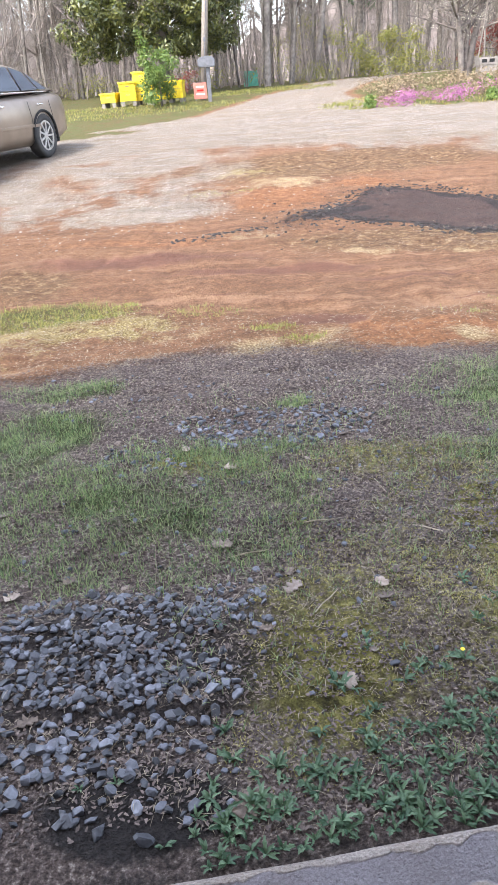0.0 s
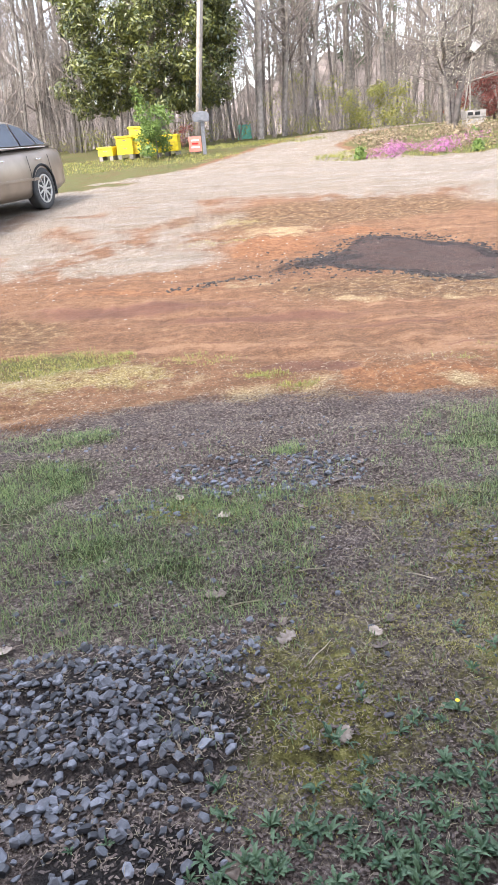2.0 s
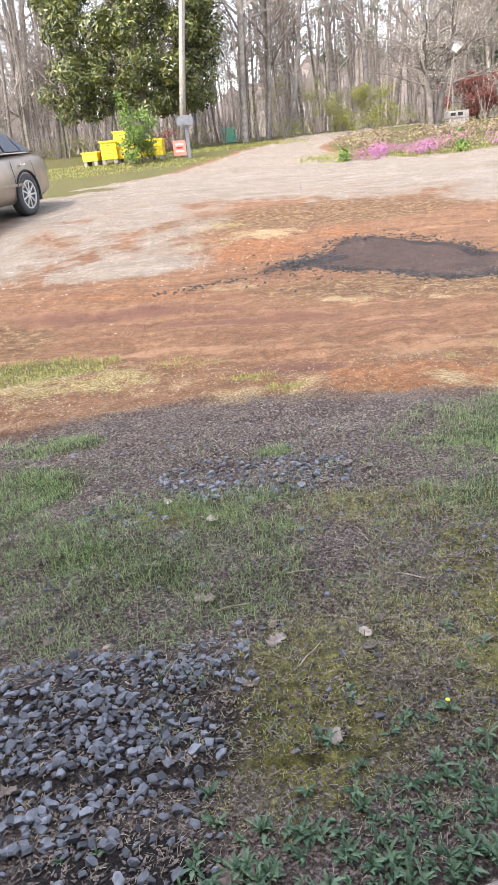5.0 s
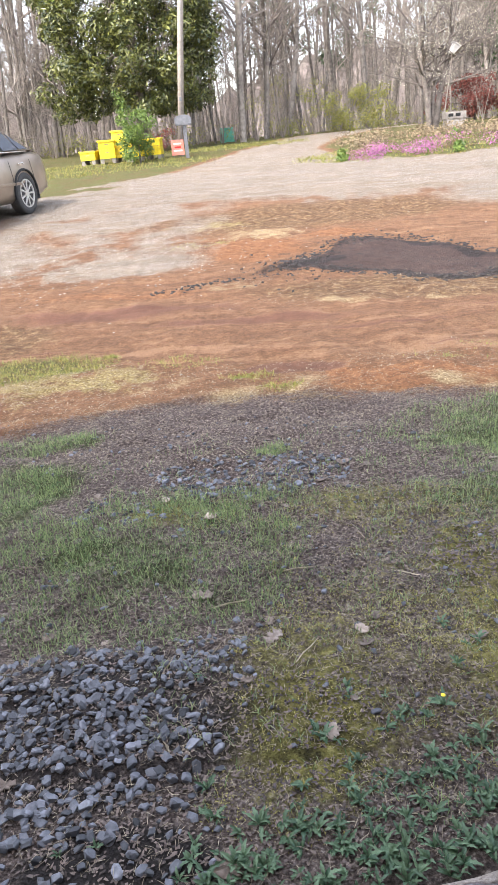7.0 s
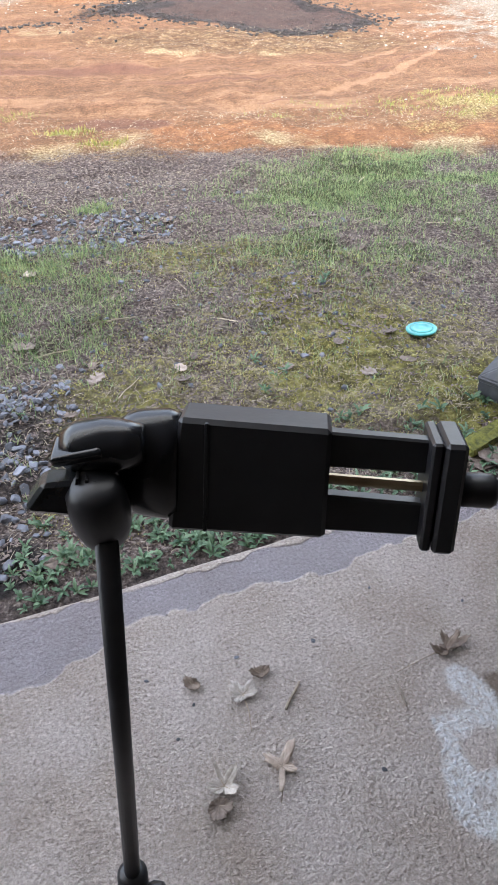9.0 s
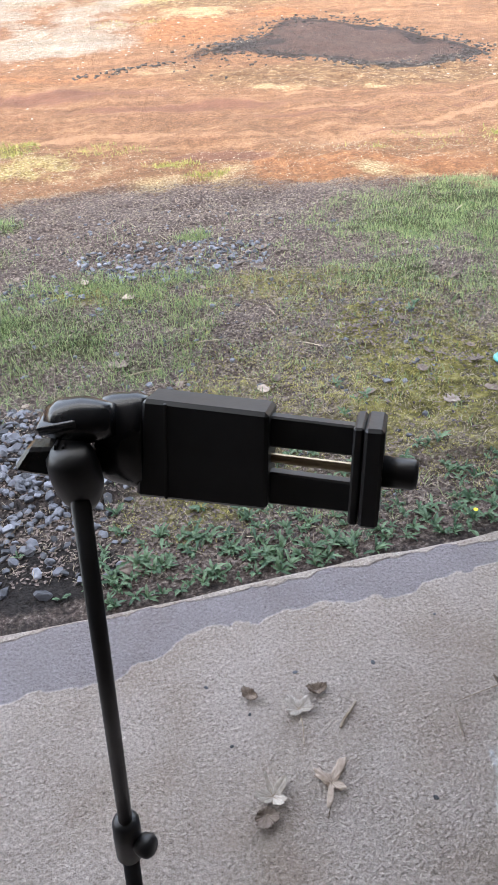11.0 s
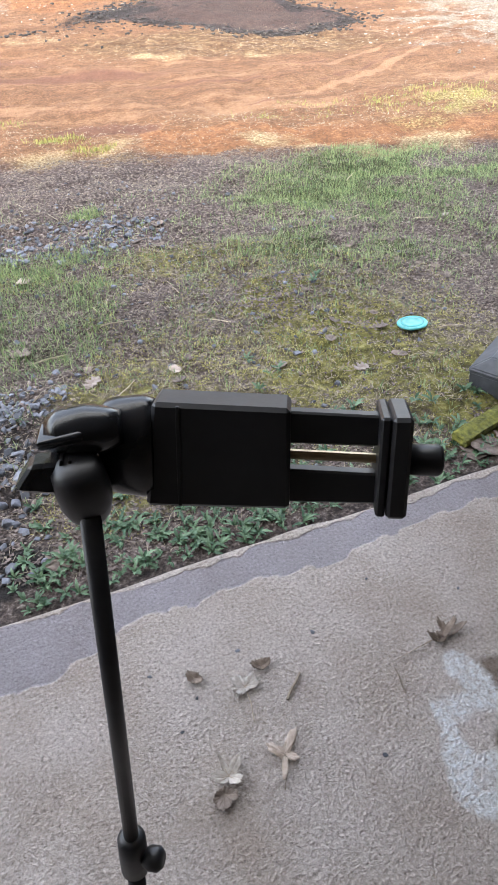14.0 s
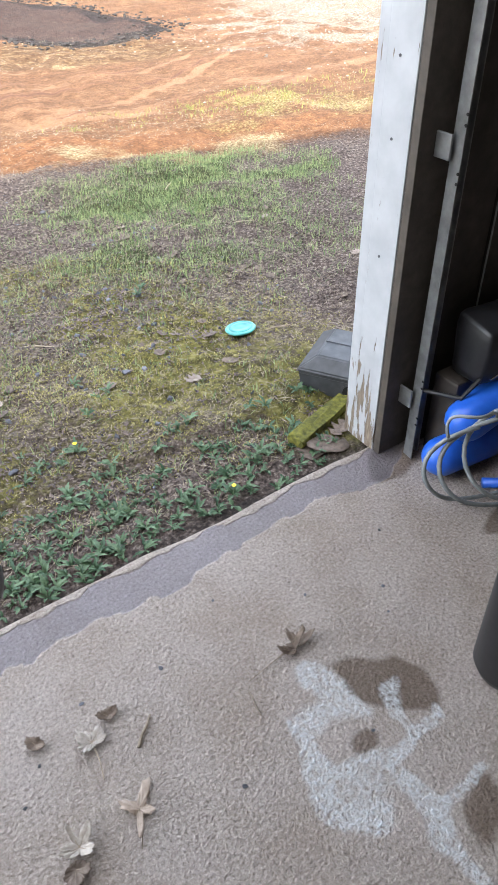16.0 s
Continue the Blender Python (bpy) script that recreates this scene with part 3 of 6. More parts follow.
    rim = np.maximum(rim, np.maximum(spot(x, y, 1.35, 7.75, 0.55, 0.18, 22, 0.5), spot(x, y, 1.1, 8.35, 0.25, 0.2, 0, 0.8) * 0.45))
    pale = np.maximum(spot(x, y, -1.1, 8.5, 1.0, 0.7, -10, 0.5), spot(x, y, -2.7, 9.4, 0.9, 1.3, 0, 0.6) * 0.8) * (0.7 + 0.7 * w2)
    pale = np.maximum(pale, spot(x, y, 4.9, 6.4, 1.5, 1.0, 20, 0.5) * (0.75 + 0.7 * w2))
    turf = np.maximum(spot(x, y, -0.9, 4.55, 0.85, 0.38, -8, 0.6), spot(x, y, -1.3, 4.0, 0.6, 0.4, 0, 0.6)) * (0.66 + 0.7 * w2)
    turf = np.maximum(turf, np.maximum(spot(x, y, 3.4, 4.1, 1.0, 0.4, 0, 0.6) * (0.62 + 0.7 * w2), spot(x, y, 0.35, 10.3, 1.0, 0.4, 0, 0.6) * 0.55))
    pale, turf = pale * np.clip(0.72 + 1.1 * w3, 0, 1.2), turf * np.clip(0.8 + 1.0 * w3, 0, 1.2)
    rim, light = rim * np.clip(0.95 + 0.8 * w3, 0, 1.2), light * np.clip(0.95 + 0.7 * w3, 0, 1.2)
    zero = np.zeros_like(w)
    return np.stack([clay, grav, char, straw], -1), np.stack([moss, green, soil, lawn], -1), np.stack([light, dark, orange, brown], -1), np.stack([rim, pale, turf, zero], -1)


def graded(stops):
    """Coordinates whose step changes from stretch to stretch: (from, to, step)."""
    return np.concatenate([np.arange(a, b - 1e-6, s) for a, b, s in stops])


def field(name, xs, ys, zf, mat, covers, keys):
    gx, gy = np.meshgrid(xs, ys)
    v = np.stack([gx.ravel(), gy.ravel(), zf(gx, gy).ravel()], -1)
    n, k = len(xs), len(ys)
    i = (np.arange(k - 1)[:, None] * n + np.arange(n - 1)[None]).ravel()
    me = link_mesh(name, v, np.stack([i, i + 1, i + n + 1, i + n], -1), mat, True)
    for key, val in zip(keys, covers(v[:, 0], v[:, 1])):
        a = me.attributes.new(key, "FLOAT_COLOR", "POINT")
        a.data.foreach_set("color", np.ascontiguousarray(val, dtype=np.float32).ravel())
    return new(name, me)


GX = graded([(-400, -40, 40), (-40, -12, 2), (-12, -4, 0.35), (-4, -1.6, 0.08), (-1.6, 2.6, 0.025), (2.6, 6, 0.07), (6, 14, 0.3), (14, 40, 2), (40, 401, 40)])
GY = graded([(-300, -20, 40), (-20, 0.2, 1.5), (0.2, 0.8, 0.1), (0.8, 4.4, 0.025), (4.4, 11, 0.07), (11, 36, 0.25), (36, 60, 2), (60, 501, 40)])


def ground_height(x, y):
    sunk = np.where(y < 0.905 + 0.12 * (x - 0.4), -0.06, 0)
    return height(x, y) + sunk


ground = tagged(field("ground", GX, GY, ground_height, EARTH, zones, ("zone_a", "zone_b", "zone_c", "zone_d")),
                "bare yard of soil, red clay, pale gravel and thin grass", "ground", kind="structure")

# ---- the garage: slab, jamb, walls, roof ----
WALL = pose(1.6, 1.035, 0, 0, 0, 7)


def wall_point(x, y, z=0.0):
    return WALL @ Vector((x, y, z))


def slab_zones(x, y):
    """In the slab's own axes: wet strip, salt, damp patch, trowelled areas."""
    x, y = x + 0.025 * (wave(x * 14 + 3, y * 14) - 0.5) + 0.02 * (wave(x * 24, y * 24 + 8) - 0.5), y + 0.025 * (wave(x * 14, y * 14 + 30) - 0.5) + 0.02 * (wave(x * 24 + 50, y * 24) - 0.5)
    ragged = 0.012 * (wave(x * 25, y * 25) - 0.5) + 0.008 * (wave(x * 60, y * 60) - 0.5)
    low = np.interp(x, [-3, -1.46, -1.34, -1.21, -1.13, -1.0, -0.97, -0.82, -0.69, -0.52, -0.24, -0.11, 0, 0.08], [-0.15, -0.148, -0.149, -0.117, -0.085, -0.06, -0.093, -0.071, -0.091, -0.073, -0.056, -0.098, -0.077, -0.046])
    wet = np.clip((y + ragged - low) / 0.012 + 0.5, 0, 1) * np.clip((0.018 - y - ragged) / 0.014 + 0.5, 0, 1)
    damp = np.clip(inside(x, y, [(-0.51, -0.43), (-0.44, -0.45), (-0.37, -0.49), (-0.345, -0.55), (-0.37, -0.62), (-0.45, -0.58), (-0.49, -0.525)]) / 0.03 + 0.5, 0, 1)
    damp = np.maximum(damp, spot(x, y, -0.553, -0.582, 0.03, 0.02, 30, 0.5) * 0.8)
    damp = np.maximum(damp, np.maximum(spot(x, y, -0.475, -0.785, 0.03, 0.06, -40, 0.5) * 0.9, spot(x, y, -0.42, -0.68, 0.05, 0.05, 0, 0.6) * 0.35))
    damp = np.maximum(damp, np.maximum(spot(x, y, 0.02, -0.05, 0.10, 0.05, 10, 0.4), spot(x, y, 0.1, -0.36, 0.09, 0.03, 0, 0.4)))
    salt = 0
    for ax, ay, bx, by, wide in ((-0.552, -0.42, -0.515, -0.51, 0.026), (-0.515, -0.51, -0.60, -0.505, 0.024), (-0.632, -0.494, -0.645, -0.585, 0.016), (-0.425, -0.527, -0.466, -0.567, 0.017), (-0.466, -0.567, -0.463, -0.613, 0.013),
                                 (-0.394, -0.614, -0.548, -0.625, 0.013), (-0.548, -0.625, -0.656, -0.59, 0.015), (-0.656, -0.59, -0.681, -0.645, 0.022), (-0.675, -0.65, -0.613, -0.685, 0.022), (-0.548, -0.63, -0.534, -0.734, 0.02),
                                 (-0.534, -0.734, -0.56, -0.775, 0.022), (-0.56, -0.775, -0.55, -0.845, 0.014), (-0.52, -0.735, -0.42, -0.735, 0.01)):
        t = np.clip(((x - ax) * (bx - ax) + (y - ay) * (by - ay)) / ((bx - ax) ** 2 + (by - ay) ** 2), 0, 1)
        d = np.hypot(x - ax - t * (bx - ax), y - ay - t * (by - ay))
        salt = np.maximum(salt, np.clip(1.2 - 0.62 * d / wide, 0, 1) * (0.72 + 0.6 * (wave(x * 40, y * 40) - 0.3)))
    salt = np.maximum(salt, spot(x, y, -0.60, -0.635, 0.06, 0.045, 0, 0.5) * 0.52)
    brush = np.maximum(spot(x, y, -1.3, -0.42, 0.22, 0.13, 20, 0.9) * 0.42, spot(x, y, -0.25, -0.3, 0.2, 0.15, 0, 0.9) * 0.40)
    return (np.stack([wet, salt, damp, brush], -1),)


def slab_height(x, y):
    edge = 0.052 + 0.012 * (wave(x * 9, x * 0 + 3) - 0.5)
    lip = np.clip((y - edge + 0.03) / 0.03, 0, 1)
    return 0.02 - 0.035 * lip ** 2 - 0.1 * (y > edge + 0.012) + 0.0016 * (wave(x * 16, y * 16) - 0.5) + 0.0016 * (wave(x * 45, y * 45) - 0.5)


SX = graded([(-11.2, -3.2, 0.5), (-3.2, -1.9, 0.1), (-1.9, 0.6, 0.012), (0.6, 8.5, 0.25)])
SY = graded([(-6.4, -1.2, 0.25), (-1.2, 0.085, 0.011)])
slab = tagged(field("floor", SX, SY, slab_height, CONCRETE, slab_zones, ("zone_a",)), "worn concrete garage slab with a damp strip along its edge", "floor", kind="structure")
slab.matrix_basis = WALL


def roof_z(x):
    return 5.40 - 0.4 * abs(x + 4.38)


def garage_wall(name, outline, y0, y1, mat, label, kind="structure"):
    """A wall piece in the garage's own axes: outline in x, z; from y0 to y1."""
    ob = part(name, plate(outline, y1 - y0, Matrix.Translation((0, y0, 0))), mat)
    ob.matrix_basis = WALL
    return tagged(ob, label, "wall", kind=kind)


garage_wall("wall_front_right", [(0.095, 0), (2.4, 0), (2.4, roof_z(2.4)), (0.095, roof_z(0.095))], 0.02, 0.09, SIDING, "white front wall of the garage beside the opening")
garage_wall("wall_front_lintel", [(-5.0, 2.55), (0.093, 2.55), (0.093, roof_z(0.093)), (-4.38, roof_z(-4.38)), (-5.0, roof_z(-5.0))], 0.02, 0.09, SIDING, "white wall over the open garage door")
garage_wall("wall_front_left", [(-11.1, 0), (-5.003, 0), (-5.003, roof_z(-5.003)), (-11.1, roof_z(-11.1))], 0.02, 0.09, SIDING, "white front wall of the garage")
garage_wall("wall_back", [(-11.1, 0), (2.4, 0), (2.4, roof_z(2.4)), (-4.38, roof_z(-4.38)), (-11.1, roof_z(-11.1))], -6.5, -6.4, WALLIN, "dark rear wall of the garage")
for name, x in (("wall_right", 2.4), ("wall_left", -11.2)):
    ob = tagged(part(name, box((0.1, 6.49, 2.68), (x + 0.05, -3.155, 1.34)), WALLIN), "dark side wall inside the garage", "wall", kind="structure")
    ob.matrix_basis = WALL
ceiling = tagged(part("ceiling", box((13.4, 6.3, 0.02), (-4.35, -3.2, 2.66)), WALLIN), "dark garage ceiling", "ceiling", kind="structure")
ceiling.matrix_basis = WALL
for name, sgn in (("roof_right", 1), ("roof_left", -1)):
    a, e = (-4.38, 5.48), (-4.38 + sgn * 7.0, 5.48 - 2.8)
    ob = part(name, plate([a, e, (e[0], e[1] - 0.075), (a[0], a[1] - 0.075)], 6.75, Matrix.Translation((0, -6.63, 0))), ROOFING)
    ob.matrix_basis = WALL
    tagged(ob, "dark shingled slope of the garage roof", "roof", kind="structure")

# The jamb: a white post, a brown board behind it, a steel track with its brackets.
JAMB = WALL @ Matrix.Translation((0.006, 0.010, 0))
jamb = thing("door_jamb", JAMB, "weathered white wooden door post, paint flaking at its foot", "door post", kind="structure")
bm = box((0.088, 0.084, 2.53), (0.044, 0.044, 1.285), 0.003)
part("post", bm, PAINT, jamb)
part("casing", box((0.018, 0.03, 2.53), (0.012, 0.1025, 1.285), 0.002), PAINT, jamb)
part("inner_board", box((0.11, 0.022, 2.53), (0.057, -0.0105, 1.285), 0.002), BROWN, jamb, "dark brown inner board")
for z in (0.55, 0.8, 0.95, 1.35):
    part("nail_head", lathe([(0.003, 0), (0.003, 0.0015)], 8, pose(-0.0005, 0.05, z, 0, -90, 0)), DARKWOOD, jamb)

track = thing("door_track", JAMB, "galvanised steel garage door track beside the post", "door track")
prof = [(0.060, -0.085), (0.064, -0.056), (0.076, -0.046), (0.088, -0.049), (0.094, -0.070), (0.097, -0.070), (0.091, -0.046), (0.076, -0.042), (0.061, -0.053), (0.057, -0.085)]
bm = bmesh.new()
lo = [bm.verts.new((x, y, 0.02)) for x, y in prof]
hi = [bm.verts.new((x, y, 2.2)) for x, y in prof]
for k in range(len(prof)):
    q = (k + 1) % len(prof)
    bm.faces.new((lo[k], lo[q], hi[q], hi[k]))
bm.faces.new(lo)
bm.faces.new(hi[::-1])
part("rail", bm, ZINC, track)
for z in (0.2, 0.8, 1.4):
    br = part("bracket", box((0.006, 0.04, 0.05), (0.05, -0.042, z), 0.002), ZINC, track)
    # Black discs on the steel paint the shade of the bolt holes.
    for dz in (-0.045, -0.065, 0.045, 0.065):
        part("bolt_hole", lathe([(0.0035, 0), (0.0035, 0.001)], 8, pose(0.0545, -0.085, z + dz, 0, -98, 0)), HOLE, br)

side_board = tagged(part("side_board", box((0.125, 0.024, 2.55), (0.178, -0.034, 1.3), 0.003), DARKBROWN), "dark brown upright board inside the door post", "board", kind="structure")
side_board.matrix_basis = JAMB
# Pale rod added for the light caught along the panel's edge.
strip = tagged(part("lit_edge_line", rod([(0.2445, -0.052, 0.34), (0.2450, -0.052, 1.2), (0.2455, -0.052, 2.4)], 0.0022, 6), HOSE), "thin pale rod standing in for the lit edge of the panel", "strip")
strip.matrix_basis = JAMB
door_edge = tagged(part("stored_panel", box((0.55, 0.02, 2.3), (0.524, -0.042, 1.17), 0.003), DARKBROWN), "dark brown panel standing against the garage wall", "panel")
door_edge.matrix_basis = JAMB
box_foot = tagged(part("wooden_shelf_box", box((0.5, 0.075, 0.24), (0.37, -0.095, 0.142), 0.008), DARKBROWN), "dark wooden box on the garage floor by the wall", "box")
box_foot.matrix_basis = WALL

# ---- the clamp stand ----
def merged_shapes(bm, other):
    """Two moulded shapes of one part."""
    me = bpy.data.meshes.new("moulding")
    other.to_mesh(me)
    other.free()
    bm.from_mesh(me)
    bpy.data.meshes.remove(me)
    return bm


A = Vector((0.529, 0.108, 1.079))
AX = Vector((0.9438, -0.3304, -0.0126)).normalized()
DEEP = Vector((0.3137, 0.9068, -0.2815))
DEEP = (DEEP - AX * DEEP.dot(AX)).normalized()
UPV = AX.cross(DEEP)
CL = Matrix(((AX.x, DEEP.x, UPV.x, A.x), (AX.y, DEEP.y, UPV.y, A.y), (AX.z, DEEP.z, UPV.z, A.z), (0, 0, 0, 1)))
STAND = Vector((0.4425, 0.006, 0.02))
stand = thing("phone_stand", Matrix.Translation(STAND), "slim black tripod stand with a spring phone clamp", "phone stand")


def on_stand(name, bm, mat, label="", parent=None, smooth=False):
    ob = part(name, bm, mat, stand if parent is None else parent, label, smooth)
    ob.data.transform(Matrix.Translation(-STAND))
    return ob


def in_clamp(bm):
    bmesh.ops.transform(bm, matrix=CL, verts=bm.verts)
    return bm


def tapered(outline, depth, bevel=0.0012):
    """A moulded piece of the clamp: outline along the clamp and up, in its own axes."""
    return in_clamp(plate(outline, depth, Matrix.Translation((0, -depth / 2 + 0.002, 0)), bevel))


body = on_stand("clamp_body", tapered([(0.019, -0.0224), (0.0768, -0.0211), (0.0760, 0.0217), (0.023, 0.0224)], 0.018, 0.0016), BLACK)
on_stand("body_ridge", in_clamp(box((0.0016, 0.0192, 0.0428), (0.0330, 0.002, 0), 0.0006)), BLACK, parent=body)
barrel = on_stand("clamp_barrel", in_clamp(lathe([(0.010, -0.0002), (0.0170, 0.0006), (0.0196, 0.0034), (0.0208, 0.0075), (0.0218, 0.018), (0.0205, 0.0225), (0.012, 0.0235)], 32, pose(0, 0.002, 0.0002, 0, 90, 0) @ Matrix.Diagonal((1, 0.62, 1, 1)))), BLACK_GLOSS, smooth=True)
on_stand("upper_jaw_arm", tapered([(0.0745, 0.0052), (0.1125, 0.0052), (0.1105, 0.0180), (0.0745, 0.0186)], 0.006, 0.0008), BLACK)
on_stand("lower_jaw_arm", tapered([(0.0745, -0.0208), (0.1125, -0.0200), (0.1125, -0.0066), (0.0745, -0.0060)], 0.006, 0.0008), BLACK)
on_stand("spring_rod", in_clamp(rod([(0.07, 0.002, -0.0005), (0.114, 0.002, -0.0010)], 0.0021, 10)), BRASS, "dull brass guide rod")
on_stand("jaw_lip", tapered([(0.1105, -0.0216), (0.1142, -0.0219), (0.1138, 0.0204), (0.1098, 0.0202)], 0.022, 0.0009), BLACK)
on_stand("jaw_plate", tapered([(0.1146, -0.0221), (0.1226, -0.0219), (0.1218, 0.0207), (0.1140, 0.0205)], 0.024, 0.0014), BLACK)
on_stand("clamp_stud", in_clamp(lathe([(0.0064, 0), (0.0064, 0.0128), (0.0054, 0.0144), (0.002, 0.0148)], 20, pose(0.1215, 0.002, -0.0009, 0, 90, 0))), BLACK, smooth=True)
# the tilting head between clamp and pole: knuckle, wing screw, socket
on_stand("knuckle", merged_shapes(lathe([(0.002, -0.0125), (0.0075, -0.0115), (0.0098, -0.006), (0.0102, 0.004), (0.0088, 0.010), (0.0068, 0.0165)], 20, pose(0.5228, 0.1030, 1.0930, 0, 84, -16)),
                                  box((0.019, 0.012, 0.0045), (0.5165, 0.1005, 1.0955), 0.0016, pose(0, 0, 0, 8, -14, -16))), BLACK_GLOSS, smooth=True)
knob = on_stand("wing_knob", plate([(-0.0165, -0.0035), (-0.0150, -0.0052), (0.000, -0.0078), (0.0145, -0.0060), (0.0150, 0.0030), (0.0005, 0.0060), (-0.0100, 0.0056)], 0.012, pose(0.5120, 0.0890, 1.0835, -14, 3, -6), 0.0014), BLACK_GLOSS)
for k in range(4):
    on_stand("grip_ridge", box((0.0011, 0.0122, 0.0030), (0.5145 + 0.0030 * k, 0.0955 - 0.0003 * k, 1.0880 - 0.0008 * k), 0.0003, pose(0, 0, 0, -14, 12, -6)), BLACK, parent=knob)
on_stand("ball_socket", lathe([(0.0052, -0.016), (0.0088, -0.010), (0.0104, -0.004), (0.0108, 0.004), (0.0100, 0.012), (0.007, 0.016)], 20, pose(0.5200, 0.0900, 1.0730, 4, -3, 0)), BLACK, smooth=True)
P0, P1 = Vector((0.5206, 0.0832, 1.068)), Vector((0.5014, 0.0643, 0.8105))
PD = (P1 - P0).normalized()
foot = P0 + PD * ((0.02 - P0.z) / PD.z)
on_stand("upper_pole", rod([P0, P1], 0.0043, 16), BLACK, smooth=True)
on_stand("lower_pole", rod([P1 + PD * -0.004, foot + Vector((0, 0, 0.004))], 0.0054, 16), BLACK, smooth=True)
QP = PD.to_track_quat("Z", "Y").to_matrix().to_4x4()
collar = on_stand("clutch_collar", lathe([(0.0055, -0.016), (0.0082, -0.013), (0.0086, 0.0), (0.0084, 0.022), (0.0060, 0.026)], 20, Matrix.Translation(P1) @ QP), BLACK, smooth=True)
on_stand("clutch_knob", lathe([(0.003, 0.0), (0.0052, 0.002), (0.0072, 0.006), (0.0072, 0.011), (0.005, 0.0135)], 14, Matrix.Translation(P1 + Vector((0.004, -0.004, -0.004))) @ pose(0, 0, 0, 0, 80, -25)), BLACK, parent=collar, smooth=True)
for k in range(3):
    a = radians(150 + 100 * k)
    on_stand("leg", rod([foot + Vector((0, 0, 0.05)), foot + Vector((0.09 * math.cos(a), 0.09 * math.sin(a) - 0.05, 0.004))], 0.004, 8), BLACK)

# ---- small things by the jamb ----
bait = thing("bait_station", pose(1.765, 1.365, -0.004, 0, 0, -52), "dark grey plastic bait box with a round entry hole", "bait box")
bm = bmesh.new()
base = [(-0.125, -0.10), (0.125, -0.10), (0.125, 0.10), (-0.125, 0.10)]
levels = ((0.0, 0.96, 0.96), (0.062, 1.0, 1.0), (0.066, 1.03, 1.03), (0.074, 1.03, 1.03), (0.108, 0.68, 0.74))
rings = [[bm.verts.new((x * kx, y * ky, z)) for x, y in base] for z, kx, ky in levels]
for a, b in zip(rings, rings[1:]):
    for k in range(4):
        bm.faces.new((a[k], a[(k + 1) % 4], b[(k + 1) % 4], b[k]))
bm.faces.new(rings[0][::-1])
bm.faces.new(rings[-1])
bmesh.ops.bevel(bm, geom=bm.edges[:], offset=0.004, segments=2, affect="EDGES")
part("case", bm, DARKGREY, bait)
bait.scale = (1.12, 1.12, 1.12)
# Each hole is a flat black disc for its inner shade, inside a rim.
for x in (0.02, 0.095):
    part("entry_hole", lathe([(0.021, 0), (0.021, 0.0015)], 20, pose(x, -0.1015, 0.031, 90, 0, 0)), HOLE, bait)
    part("hole_rim", lathe([(0.026, 0), (0.026, 0.003), (0.0215, 0.003), (0.0215, 0.0005)], 20, pose(x, -0.0995, 0.031, 90, 0, 0)), DARKGREY, bait)
part("lid_rib", box((0.17, 0.004, 0.004), (0, 0, 0.1085), 0.001), DARKGREY, bait)

bm = box((0.30, 0.052, 0.028), (0, 0, 0.012), 0.008)
bmesh.ops.subdivide_edges(bm, edges=bm.edges[:], cuts=3, use_grid_fill=True)
for v in bm.verts:
    v.co += Vector((0, 0, 0.007 * noise.noise(v.co * 40))) + 0.004 * noise.noise_vector(v.co * 60)
board = tagged(part("mossy_board", bm, MOSSBOARD), "short board overgrown with yellow-green moss on the soil", "board")
board.matrix_basis = pose(1.585, 1.245, -0.003, 0, 0, 24)

disc = thing("flying_disc", pose(1.592, 1.785, 0.012, -7, -3, 0), "small turquoise plastic disc lying on the grass", "plastic disc")
part("rim", lathe([(0.050, 0.0), (0.056, 0.002), (0.058, 0.007), (0.055, 0.011), (0.048, 0.012), (0.046, 0.010)], 36), CYAN, disc, smooth=True)
disc.scale = (0.9, 0.9, 0.9)
part("top", lathe([(0.0465, 0.0095), (0.030, 0.0125), (0.028, 0.0105), (0.012, 0.0115), (0.002, 0.012)], 36), CYAN, disc, smooth=True)

# Blue bottles with hoses, and a dark bag, inside the garage.
def capsule(name, a, b, r, label):
    a, b = Vector(a), Vector(b)
    n = (b - a).length
    prof = [(0.001, -r)] + [(r * math.cos(t), -r * math.sin(t)) for t in (1.35, 1.1, 0.8, 0.5, 0.25, 0)] + [(r, n), (r * 0.9, n + r * 0.4), (r * 0.45, n + r * 0.8), (0.001, n + r)]
    m = Matrix.Translation(a) @ (b - a).to_track_quat("Z", "Y").to_matrix().to_4x4()
    ob = part(name, lathe(prof, 24, m), BLUE, smooth=True)
    return tagged(ob, label, "float", "blue floats in the corner")


capsule("blue_float", (1.735, 0.870, 0.192), (2.02, 0.90, 0.26), 0.052, "rounded blue plastic float among grey hoses")
capsule("blue_float", (1.703, 0.895, 0.072), (2.0, 0.90, 0.072), 0.050, "rounded blue plastic float on the floor")
tagged(part("blue_bar", rod([(1.76, 0.80, 0.034), (1.90, 0.72, 0.034), (2.2, 0.62, 0.034)], 0.013, 10), BLUE, smooth=True), "flat blue plastic bar on the floor", "bar")


def loop(cx, cy, cz, rx, rz, a0, a1, yaw, lean=0.0, n=26):
    pts = []
    for k in range(n):
        a = radians(a0 + (a1 - a0) * k / (n - 1))
        p = pose(cx, cy, cz, lean, 0, yaw) @ Vector((rx * math.cos(a), 0.012 * math.sin(3 * a), rz * math.sin(a)))
        pts.append(p)
    return pts


